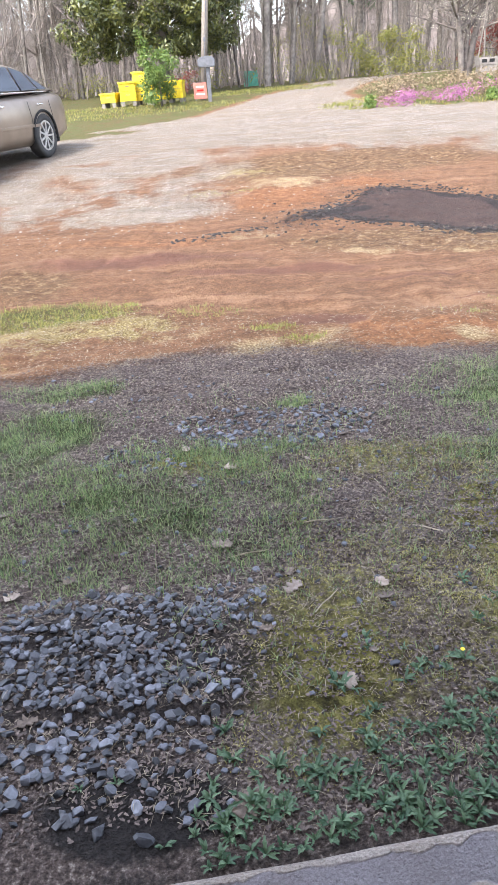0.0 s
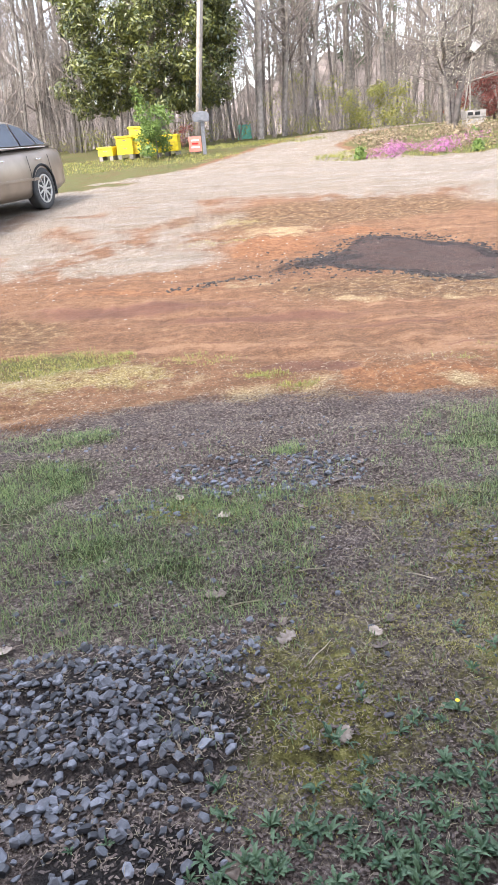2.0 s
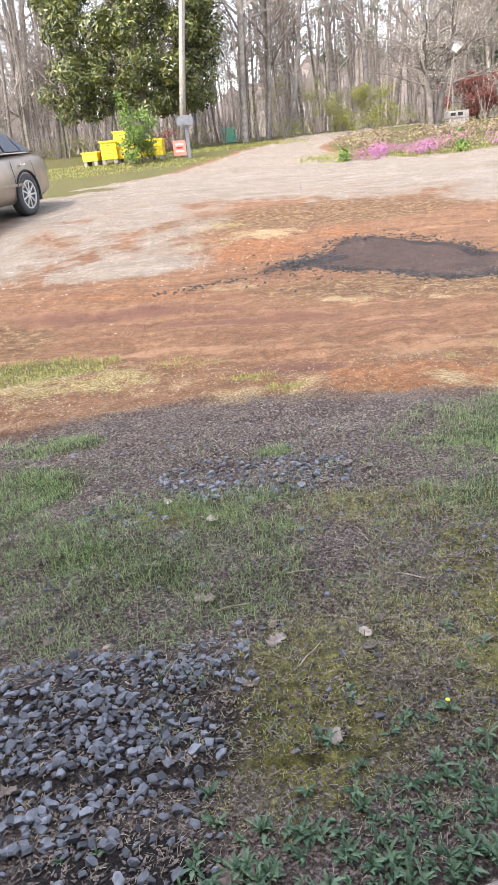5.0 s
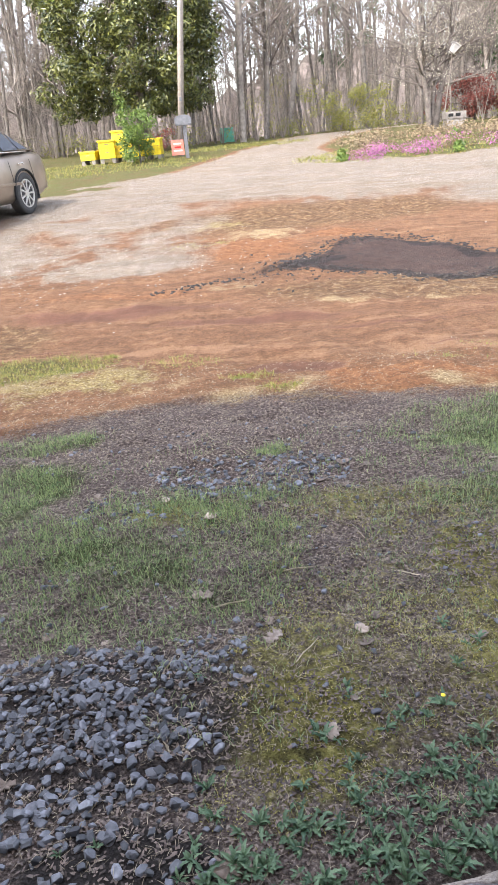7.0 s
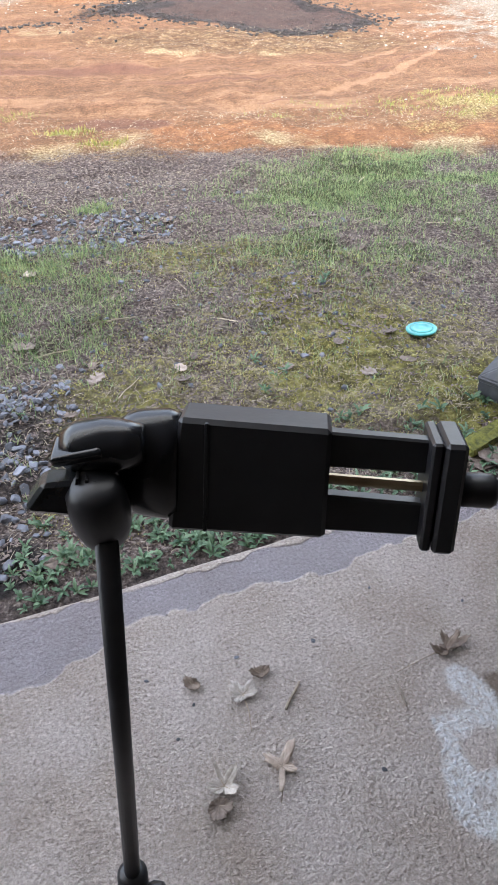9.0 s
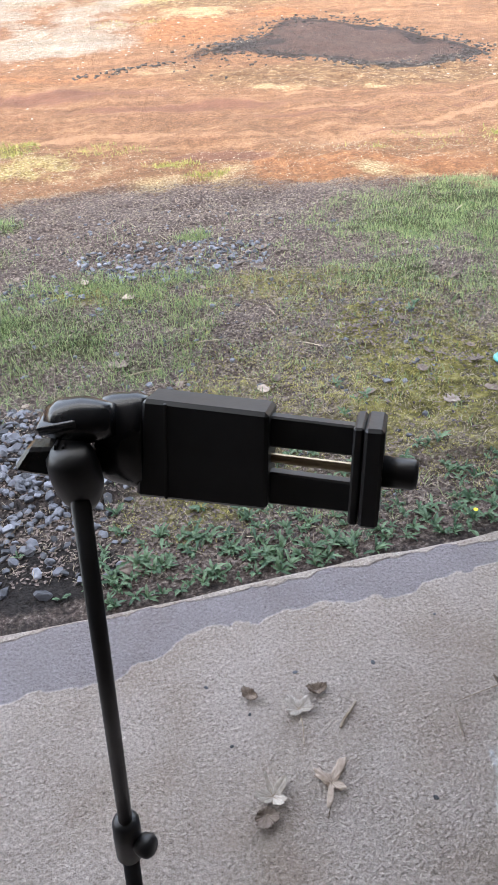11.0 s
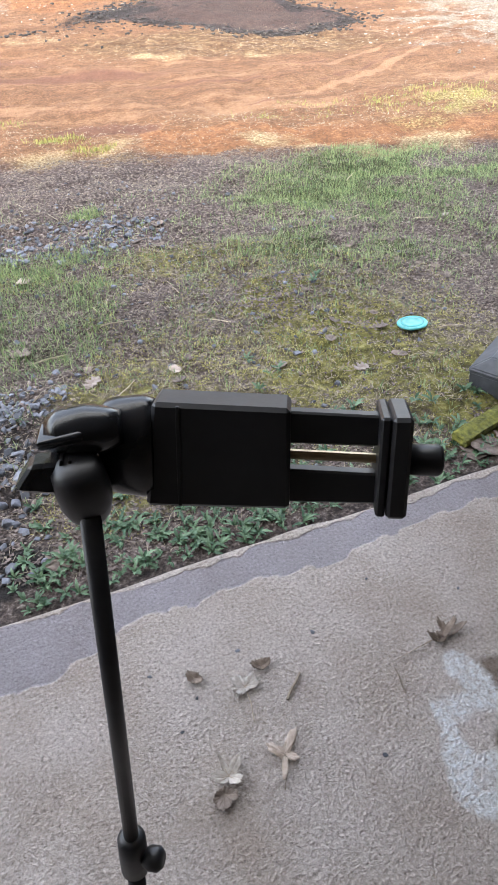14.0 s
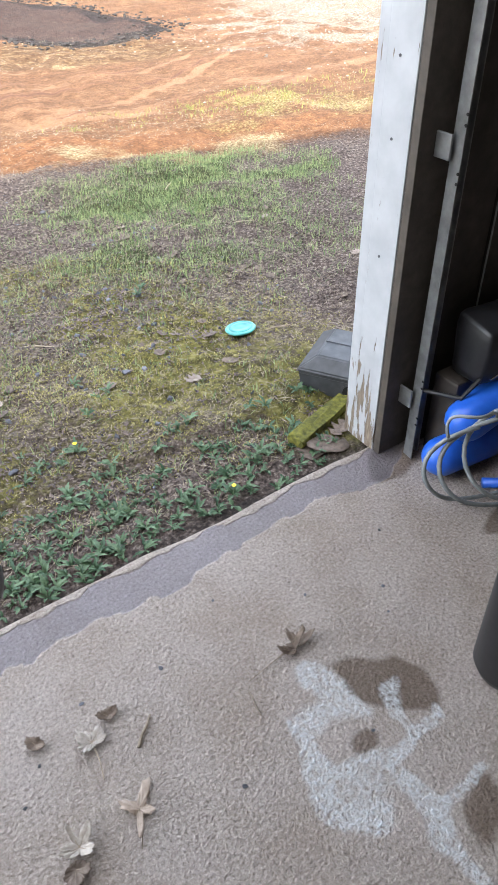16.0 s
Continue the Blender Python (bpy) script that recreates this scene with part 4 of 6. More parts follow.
for k, (cx, cy, cz, rx, rz, a0, a1, yaw, lean) in enumerate(((1.90, 0.845, 0.135, 0.20, 0.105, 110, 330, -12, -12), (1.92, 0.82, 0.14, 0.19, 0.115, 100, 330, -16, -20), (1.955, 0.80, 0.165, 0.17, 0.125, 60, 330, -22, -24),
                                                             (1.93, 0.77, 0.19, 0.075, 0.17, 70, 290, -40, -8), (1.96, 0.76, 0.20, 0.075, 0.16, 60, 300, -48, -8), (1.80, 0.86, 0.255, 0.06, 0.045, 20, 200, -20, 10))):
    tagged(part("hose_loop", rod(loop(cx - 0.135, cy - 0.075, cz, rx, rz, a0, a1, yaw, lean), 0.0055 if k < 5 else 0.004, 8), HOSE, smooth=True), "loop of grey rubber hose over the blue floats", "hose", "coiled hoses")
bm = box((0.34, 0.12, 0.16), (0, 0, 0.08), 0.03)
bmesh.ops.subdivide_edges(bm, edges=bm.edges[:], cuts=2, use_grid_fill=True)
for v in bm.verts:
    v.co += 0.012 * noise.noise_vector(v.co * 9)
bag = thing("black_bag", WALL @ pose(0.31, -0.125, 0.262, 0, 0, 0), "black bag with metal buckles on a wooden box", "bag")
part("shell", bm, BLACK, bag, smooth=True)
for k in range(5):
    part("buckle", rod([(-0.15 + 0.05 * k, -0.062, 0.03 + 0.02 * k), (-0.11 + 0.05 * k, -0.064, 0.04 + 0.022 * k)], 0.003, 6), CHROME, bag, "bright metal buckle")
part("strap", rod([(-0.165, -0.045, 0.03), (-0.20, -0.03, -0.02), (-0.24, 0.06, -0.03)], 0.006, 8), BLACK, bag)
speaker = tagged(part("dark_canister", lathe([(0.058, 0), (0.067, 0.02), (0.067, 0.29), (0.056, 0.335), (0.02, 0.345)], 32), BLACK, smooth=True), "black canister on the concrete floor", "canister")
speaker.matrix_basis = pose(1.453, 0.385, 0.02)

# ---- loose stones, litter, grass and weeds ----
def mesh_of(name, build, mat, smooth=False):
    v, f = build
    return link_mesh(name, v, f, mat, smooth)


def stone_shape(seed):
    """A crushed chip: an angular slab with a flat, tilted top and broken sides."""
    r = random.Random(seed)
    n = r.choice((4, 4, 5, 5, 6))
    long, wide, thick, tilt = r.uniform(0.46, 0.6), r.uniform(0.3, 0.44), r.uniform(0.11, 0.22), r.uniform(-0.25, 0.25)
    bm = bmesh.new()
    for z, q in ((-1, 0.82), (0.25, 1.0), (1, r.uniform(0.55, 0.85))):
        for k in range(n):
            a = 2 * math.pi * (k + r.uniform(-0.3, 0.3)) / n
            g = q * r.uniform(0.84, 1.08)
            bm.verts.new((long * g * math.cos(a), wide * g * math.sin(a), thick * z + tilt * thick * g * math.cos(a) + r.uniform(-0.02, 0.02)))
    h = bmesh.ops.convex_hull(bm, input=bm.verts)
    bmesh.ops.delete(bm, geom=[g for g in h["geom_interior"] if isinstance(g, bmesh.types.BMVert)], context="VERTS")
    bmesh.ops.dissolve_limit(bm, angle_limit=0.2, verts=bm.verts, edges=bm.edges)
    bmesh.ops.recalc_face_normals(bm, faces=bm.faces)
    v = np.array([q.co[:] for q in bm.verts])
    bm.verts.index_update()
    f = [[q.index for q in g.verts] for g in bm.faces]
    bm.free()
    return v, f


STONES = [stone_shape(k) for k in range(16)]
STONE_MESH = [link_mesh("stone", v, f, STONE) for v, f in STONES]


def turn(yaw, tip=0.0, tip2=0.0):
    return np.array(Euler((tip, tip2, yaw)).to_matrix())


class Heap:
    """Many small pieces gathered into one mesh."""

    def __init__(self):
        self.v, self.f, self.n = [], [], 0

    def add(self, v, f):
        self.v.append(v)
        self.f.extend([[i + self.n for i in q] for q in f])
        self.n += len(v)

    def make(self, name, mat, label, category, smooth=False, kind="stuff", parent=None):
        ob = new(name, link_mesh(name, np.concatenate(self.v), self.f, mat, smooth))
        ob.parent = parent
        return tagged(ob, label, category, kind=kind)


R1 = random.Random(21)
places = []


def scatter(n, cx, cy, rx, ry, turned, lo, hi, near):
    for _ in range(n):
        a, q = R1.uniform(0, 2 * math.pi), math.sqrt(R1.random()) * (1.0 if R1.random() < 0.85 else 1.35)
        c, s = math.cos(radians(turned)), math.sin(radians(turned))
        dx, dy = rx * q * math.cos(a), ry * q * math.sin(a)
        x, y = cx + dx * c - dy * s, cy + dx * s + dy * c
        if y > 1.0 + 0.12 * (x - 0.4):
            places.append((x, y, R1.uniform(lo, hi) * 0.88 * (1.25 if R1.random() < 0.08 else 1), near))


scatter(400, -0.02, 1.58, 0.34, 0.22, -10, 0.018, 0.042, True)
scatter(330, -0.10, 1.40, 0.30, 0.24, 0, 0.018, 0.044, True)
scatter(70, 0.32, 1.72, 0.11, 0.09, -20, 0.016, 0.036, True)
scatter(60, 0.22, 1.36, 0.13, 0.16, 0, 0.018, 0.044, True)
scatter(9, 0.41, 1.59, 0.04, 0.04, 0, 0.022, 0.04, True)
scatter(60, -0.08, 1.14, 0.20, 0.11, 0, 0.022, 0.052, True)
scatter(22, 0.20, 1.12, 0.16, 0.12, 0, 0.02, 0.045, True)
scatter(380, 0.50, 2.90, 0.46, 0.20, -3, 0.014, 0.038, False)
scatter(60, -0.05, 2.62, 0.20, 0.10, -20, 0.014, 0.034, False)
scatter(150, 0.5, 2.0, 0.95, 0.65, 0, 0.010, 0.034, False)
scatter(110, 1.0, 2.2, 0.9, 0.8, 0, 0.010, 0.03, False)
scatter(110, 0.3, 3.3, 1.2, 0.35, 0, 0.010, 0.034, False)
gravel, made = Heap(), 0
for x, y, size, near in places:
    k = R1.randrange(16)
    lift = gz(x, y) + size * 0.10
    yaw, tip, tip2 = R1.uniform(0, 6.28), R1.gauss(0, 0.3), R1.gauss(0, 0.3)
    if near and made < 290:
        ob = new("stone", STONE_MESH[k])
        ob.matrix_basis = Matrix.LocRotScale((x, y, lift), Euler((tip, tip2, yaw)), (size, size, size))
        ob.parent = ground
        made += 1
    else:
        gravel.add(STONES[k][0] @ turn(yaw, tip, tip2).T * size + (x, y, lift), STONES[k][1])
pebbles = Heap()
for _ in range(9000):
    x, y = R1.uniform(-4.5, 5.5), R1.uniform(4.2, 13)
    k, size = R1.randrange(16), R1.uniform(0.010, 0.032)
    where = float(np.maximum(spot(np.array(x), np.array(y), -1.5, 8.9, 2.2, 1.5, 0, 0.5), spot(np.array(x), np.array(y), 4.9, 6.4, 1.5, 1.0, 20, 0.5)))
    if R1.random() < 0.012 + 0.75 * where:
        pebbles.add(STONES[k][0] @ turn(R1.uniform(0, 6)).T * size + (x, y, gz(x, y) + size * 0.1), STONES[k][1])
pebbles.make("pebbles", PALESTONE, "pale pebbles strewn over the sunlit clay", "pebbles")
gravel.make("gravel", STONE, "scattered grey crushed gravel on the soil", "gravel")

# Crumbs of char and clods on the burnt patch.
cinders = Heap()
for _ in range(1500):
    k, size = R1.randrange(16), R1.uniform(0.012, 0.05)
    if R1.random() < 0.72:
        i, t = R1.randrange(len(BURNT)), R1.random()
        p, q = Vector(BURNT[i]), Vector(BURNT[(i + 1) % len(BURNT)])
        c = p.lerp(q, t)
        x, y = c.x + R1.gauss(0.0, 0.09), c.y + R1.gauss(0.0, 0.09)
    elif R1.random() < 0.6:
        x, y = R1.uniform(1.0, 3.2), R1.uniform(6.7, 8.6)
        if float(inside(np.array(x), np.array(y), BURNT)) < 0:
            continue
        size *= 0.6
    else:
        x = R1.uniform(-0.3, 1.5)
        y = R1.gauss(7.0 + 0.5 * max(0, x), 0.05 if x < 0.6 else 0.35)
    cinders.add(STONES[k][0] @ turn(R1.uniform(0, 6)).T * size + (x, y, gz(x, y) + size * 0.1), STONES[k][1])
cinders.make("cinders", CINDER, "black charred crumbs on the burnt patch", "cinders")


def blades(name, count, pick, lo, hi, width, mat, label, flat=0.0, seed=1):
    """Grass or straw: narrow blades, each bent once; pick gives places. flat: how far they lie down."""
    g = np.random.default_rng(seed)
    x, y = pick(g, count)
    n = len(x)
    z = height(x, y) - 0.004
    yaw, lean = g.uniform(0, 2 * np.pi, n), np.clip(g.normal(0.6 + flat, 0.35, n), 0, 1.45)
    ln, w = g.uniform(lo, hi, n), width * g.uniform(0.6, 1.3, n)
    dx, dy = np.cos(yaw), np.sin(yaw)
    v = np.empty((n, 5, 3))
    for k, (t, bend, wk) in enumerate(((0, 0, 1), (0, 0, -1), (0.55, 0.5, 0.85), (0.55, 0.5, -0.85), (1.0, 1.0, 0))):
        a = lean * (0.7 + 0.5 * bend)
        out, up = ln * t * np.sin(a), ln * t * np.cos(a)
        v[:, k, 0] = x + dx * out - dy * w * wk * 0.5
        v[:, k, 1] = y + dy * out + dx * w * wk * 0.5
        v[:, k, 2] = z + np.maximum(up, 0.003 * t) + flat * 0.006
    i = np.arange(n)[:, None] * 5
    f = (i + np.array([[0, 1, 3, 2]])).tolist() + (i + np.array([[2, 3, 4]])).tolist()
    return tagged(new(name, link_mesh(name, v.reshape(-1, 3), f, mat)), label, "grass", kind="stuff")


def tufts(spec):
    """Places gathered round tuft centres: (cx, cy, rx, ry, share, tuft size)."""
    def pick(g, count):
        xs, ys = [], []
        total = sum(q[4] for q in spec)
        for cx, cy, rx, ry, share, size in spec:
            n = int(count * share / total)
            m = max(1, int(n / 7)) if size else n
            a, q = g.uniform(0, 2 * np.pi, m), np.sqrt(g.random(m))
            tx, ty = cx + rx * q * np.cos(a), cy + ry * q * np.sin(a)
            k = g.integers(0, m, n)
            xs.append(tx[k] + g.normal(0, size or 0.004, n))
            ys.append(ty[k] + g.normal(0, size or 0.004, n))
        x, y = np.concatenate(xs), np.concatenate(ys)
        ok = (y > 1.0 + 0.12 * (x - 0.4)) & ((size == 0) | (wave(x * 5.5 + 2, y * 5.5) * 0.6 + wave(x * 14, y * 14 + 7) * 0.5 > g.uniform(0.15, 0.66, len(x))))
        return x[ok], y[ok]
    return pick


blades("grass", 62000, tufts([(0.8, 2.5, 1.7, 0.85, 5, 0.03), (2.0, 3.2, 0.85, 0.42, 9, 0.025), (1.75, 2.65, 0.65, 0.45, 4, 0.03), (-0.6, 2.95, 0.28, 0.22, 2.6, 0.03), (-0.58, 3.45, 0.32, 0.10, 1.6, 0.03), (0.60, 3.13, 0.07, 0.04, 0.5, 0.02),
                             (0.05, 2.25, 0.65, 0.45, 7.5, 0.035), (0.2, 2.7, 0.5, 0.12, 0.8, 0.03), (0.35, 2.65, 0.3, 0.12, 1, 0.03), (1.1, 2.3, 0.7, 0.4, 1.6, 0.015), (-0.4, 2.2, 0.4, 0.5, 1.4, 0.03), (0.9, 1.5, 0.8, 0.4, 0.9, 0.012), (2.6, 2.4, 0.5, 0.5, 1.5, 0.02)]),
       0.014, 0.046, 0.0022, GRASS, "short green grass in uneven tufts", seed=3)
blades("yellow_grass", 11000, tufts([(-0.95, 4.85, 0.6, 0.28, 4, 0.03), (-1.7, 4.35, 0.5, 0.4, 2, 0.03), (0.55, 4.25, 0.16, 0.06, 0.5, 0.03), (0.72, 4.02, 0.12, 0.05, 0.5, 0.03), (2.6, 4.4, 1.0, 0.2, 0.8, 0.03), (-0.4, 4.99, 0.05, 0.03, 0.2, 0.01), (0.1, 4.7, 0.3, 0.12, 0.6, 0.03), (0.1, 9.2, 0.5, 0.2, 0.4, 0.03), (3.6, 4.3, 1.2, 0.4, 1.4, 0.03)]),
       0.015, 0.04, 0.004, GRASS_SUN, "sunlit yellow-green grass tufts on the clay", seed=4)
blades("straw_litter", 42000, tufts([(0.6, 2.1, 1.5, 1.1, 6, 0), (0.3, 3.5, 1.7, 0.45, 5, 0), (1.6, 2.2, 0.9, 0.9, 3, 0), (-0.2, 1.7, 0.6, 0.6, 0.5, 0), (0.9, 1.4, 0.7, 0.35, 0.8, 0), (2.2, 3.4, 1.3, 0.4, 1, 0)]),
       0.008, 0.034, 0.0012, STRAW, "dry straw and dead grass lying on the soil", flat=1.0, seed=5)
blades("leaf_crumbs", 26000, tufts([(0.6, 2.1, 1.5, 1.1, 6, 0), (0.4, 3.45, 1.7, 0.45, 8, 0), (1.0, 2.15, 0.5, 0.2, 2, 0), (1.7, 2.3, 0.8, 0.6, 3, 0), (0.5, 1.3, 0.7, 0.3, 2.5, 0), (-0.1, 1.4, 0.5, 0.4, 1.5, 0)]),
       0.006, 0.016, 0.0062, DUFF, "dark crumbled leaf litter on the soil", flat=1.0, seed=15)
blades("moss", 70000, tufts([(0.85, 1.6, 0.5, 0.42, 5, 0.012), (1.5, 1.62, 0.5, 0.45, 5, 0.012), (0.95, 2.5, 0.5, 0.2, 1.6, 0.012), (0.25, 2.6, 0.25, 0.12, 0.7, 0.012), (0.5, 1.25, 0.2, 0.15, 0.6, 0.01), (1.2, 2.05, 0.7, 0.45, 5, 0.012)]),
       0.004, 0.011, 0.0028, MOSSY, "low yellow-green moss cushions on the soil", flat=0.3, seed=6)
blades("sun_straw", 15000, tufts([(0, 4.2, 3.0, 0.35, 6, 0), (-0.9, 4.5, 0.9, 0.4, 3, 0), (2.2, 6.4, 1.5, 0.5, 2, 0), (1.0, 10.3, 2, 0.9, 2, 0), (3.5, 4.4, 2.0, 0.5, 2, 0), (0.8, 9.8, 0.8, 0.5, 1, 0), (0.45, 7.05, 0.5, 0.14, 0.6, 0), (2.5, 6.2, 2.2, 0.3, 1, 0)]),
       0.010, 0.032, 0.0022, STRAW, "bleached straw on the sunlit clay", flat=1.0, seed=8)
blades("lawn_grass", 16000, tufts([(-3.5, 20.6, 4.0, 1.6, 5, 0.1), (1.0, 25.0, 2.5, 1.6, 3, 0.1), (3.5, 18.0, 1.2, 1.0, 2, 0.08), (6.5, 17.2, 3.0, 0.9, 2, 0.08)]),
       0.03, 0.08, 0.015, GRASS_SUN, "sparse lawn beside the gravel drive", seed=9)


def leaf_blade(length, width, lobes, curl, seed):
    """A weed leaf along x, arched, with a folded midrib and toothed sides."""
    r = random.Random(seed)
    v, f = [], []
    n = 8
    for k in range(n + 1):
        t = k / n
        w = width * (math.sin(math.pi * min(1, t * 0.92 + 0.06)) ** 0.8) * (1 + lobes * (0.5 if k % 2 else -0.5))
        w *= 0.25 + 0.75 * min(1, t * 2.2)
        z = length * (0.55 * t * (1 - t) * curl + 0.10 * t)
        wob = r.uniform(-0.002, 0.002)
        v += [(length * t, -w / 2, z + 0.18 * w + wob), (length * t, 0, z), (length * t, w / 2, z + 0.18 * w - wob)]
    for k in range(n):
        for c in range(2):
            a = k * 3 + c
            f.append((a, a + 1, a + 4, a + 3))
    return v, f


LEAVES = [mesh_of("leaf", leaf_blade(0.075, 0.020, 0.5, 1.0, 1), WEED), mesh_of("leaf", leaf_blade(0.055, 0.022, 0.12, 1.1, 2), WEED),
          mesh_of("leaf", leaf_blade(0.09, 0.017, 0.75, 0.8, 3), WEED), mesh_of("leaf", leaf_blade(0.04, 0.017, 0.1, 1.3, 4), WEED)]


def weed(seed):
    r = random.Random(seed)
    w = thing("weed", pose(0, 0, 0), "low broad-leaved weed rosette growing in the soil", "weed", "weeds along the slab")
    for k in range(r.randint(7, 11)):
        ob = new("leaf", LEAVES[r.choice((0, 0, 1, 1, 2, 3))])
        q = r.uniform(0.6, 1.1)
        ob.matrix_basis = Matrix.LocRotScale((0, 0, 0.004), Euler((r.uniform(-0.3, 0.3), -r.uniform(0.05, 0.6), r.uniform(0, 6.28))), (q, q, q))
        ob.parent = w
    return w


def flower_on(w):
    st = part("stem", rod([(0, 0, 0), (0.01, 0.005, 0.05)], 0.0013, 5), WEED, w)
    part("flower_head", lathe([(0.002, 0), (0.009, 0.004), (0.010, 0.006), (0.004, 0.0075)], 12, pose(0.01, 0.005, 0.05)), PETAL, w, "small yellow flower head")
    return w


protos = [weed(50 + k) for k in range(6)]
spots = []
for _ in range(210):
    x = R1.uniform(0.28, 1.56)
    spots.append((x, 0.955 + 0.12 * (x - 0.4) + abs(R1.gauss(0, 1)) * 0.13 + 0.0))
for cx, cy, r, n in ((0.75, 1.17, 0.17, 34), (0.93, 1.24, 0.12, 20), (1.36, 1.24, 0.11, 14), (1.5, 1.22, 0.08, 8), (0.68, 1.5, 0.03, 2), (0.80, 1.42, 0.07, 6), (0.6, 1.36, 0.04, 4), (1.0, 1.75, 0.02, 1), (1.2, 1.35, 0.1, 7), (1.62, 1.36, 0.06, 5), (0.3, 1.62, 0.03, 2), (1.38, 2.2, 0.05, 2), (1.0, 1.5, 0.2, 6), (0.2, 1.02, 0.08, 3), (0.05, 1.12, 0.1, 2)):
    for _ in range(n):
        a, q = R1.uniform(0, 6.28), math.sqrt(R1.random()) * r
        spots.append((cx + q * math.cos(a), cy + q * math.sin(a)))
for k, (x, y) in enumerate(spots):
    m = pose(x, y, gz(x, y) - 0.002, R1.uniform(-8, 8), R1.uniform(-8, 8), R1.uniform(0, 360))
    q = R1.uniform(0.24, 0.54)
    if k < 6:
        protos[k].matrix_basis = m
        protos[k].scale = (q, q, q)
    else:
        c = copy_thing(protos[k % 6], m)
        c.scale = (q, q, q)
for x, y in ((1.216, 1.094), (0.92, 1.44)):
    fl = weed(int(x * 1000))
    fl["label"] = "broad-leaved weed with one yellow flower"
    flower_on(fl).matrix_basis = pose(x, y, gz(x, y), 0, 0, x * 900)
    fl.scale = (0.6, 0.6, 0.6)


def dead_leaf(seed, size, lobed, mat, curl):
    """A dry leaf: a lobed or plain outline round a midrib, curled, with its stalk."""
    r = random.Random(seed)
    bm = bmesh.new()
    n = 44
    c = bm.verts.new((0, 0, 0))
    mid = []
    for k in range(n):
        a = 2 * math.pi * k / n
        x = 0.5 * math.cos(a) * size
        wide = abs(math.sin(a)) ** 0.8 * (0.30 + 0.05 * r.uniform(-1, 1))
        if lobed:
            wide *= 0.95 + 0.42 * math.cos(3.2 * 2 * math.pi * (x / size + 0.5) + 2.6) + 0.25 * x / size
        y = math.copysign(wide, math.sin(a)) * size
        z = curl * size * (0.9 * (y / size) ** 2 + 0.35 * (x / size) ** 2) + 0.02 * size * r.uniform(-1, 1)
        mid.append((bm.verts.new((x * 0.5, y * 0.5, z * 0.3 + 0.02 * size * r.uniform(-1, 1))), bm.verts.new((x, y, z))))
    for k in range(n):
        a, b = mid[k], mid[(k + 1) % n]
        bm.faces.new((c, a[0], b[0]))
        bm.faces.new((a[0], a[1], b[1], b[0]))
    return bm


def dry_leaf(x, y, size, yaw, lobed=False, mat=DEAD, curl=0.7, z=None, tilt=0, label="curled dry brown leaf lying on the ground"):
    lf = thing("dead_leaf", pose(x, y, (gz(x, y) if z is None else z) + 0.004, tilt, R1.uniform(-8, 8), yaw), label, "dead leaf", "fallen leaves")
    ob = part("blade", dead_leaf(int(x * 977 + y * 313), size, lobed, mat, curl), mat, lf, "", True)
    sol = ob.modifiers.new("thick", "SOLIDIFY")
    sol.thickness = 0.0008
    part("stalk", rod([(-0.3 * size, 0, 0.002), (-0.75 * size, 0.06 * size, 0.001), (-1.15 * size, 0.22 * size, 0.001)], 0.0009, 5), TWIG, lf)


F = 0.0205


def star_leaf(x, y, lobes, mat, rise, stalk, label, seed):
    """A lobed dry leaf: lobes as (degrees, length, spread); its tips curl up; the stalk runs to a point beside it."""
    r = random.Random(seed)
    lf = thing("dead_leaf", pose(x, y, F + 0.002), label, "dead leaf", "fallen leaves")
    bm = bmesh.new()
    n, rings = 84, (0.35, 0.7, 1.0)
    c = bm.verts.new((0, 0, 0.002))
    cols = []
    for k in range(n):
        a = 360 * k / n
        far = 0.0125 + max(0.85 * ln * math.exp(-((((a - d + 180) % 360) - 180) / (1.8 * sp)) ** 2) for d, ln, sp in lobes)
        far *= 1 + 0.13 * r.uniform(-1, 1)
        col = []
        for q in rings:
            d = far * q
            z = rise * (d / 0.03) ** 2 * 0.012 + 0.0034 * r.uniform(-1, 1) * q + 0.0035
            col.append(bm.verts.new((d * math.cos(radians(a)), d * math.sin(radians(a)), max(z, 0.0004))))
        cols.append(col)
    for k in range(n):
        a, b = cols[k], cols[(k + 1) % n]
        bm.faces.new((c, a[0], b[0]))
        for i in range(2):
            bm.faces.new((a[i], a[i + 1], b[i + 1], b[i]))
    ob = part("blade", bm, mat, lf, "", True)
    ob.modifiers.new("thick", "SOLIDIFY").thickness = 0.0008
    if stalk:
        part("stalk", rod([(0, 0, 0.003), (stalk[0] * 0.5 + 0.003, stalk[1] * 0.5, 0.004), (*stalk, 0.0015)], [0.0013, 0.001, 0.0008], 5), TWIG, lf)
    for d, ln, _ in lobes:
        part("vein", rod([(0, 0, 0.003), (0.7 * ln * math.cos(radians(d)), 0.7 * ln * math.sin(radians(d)), 0.003 + rise * 0.004)], [0.0008, 0.0003], 4), TWIG, lf)


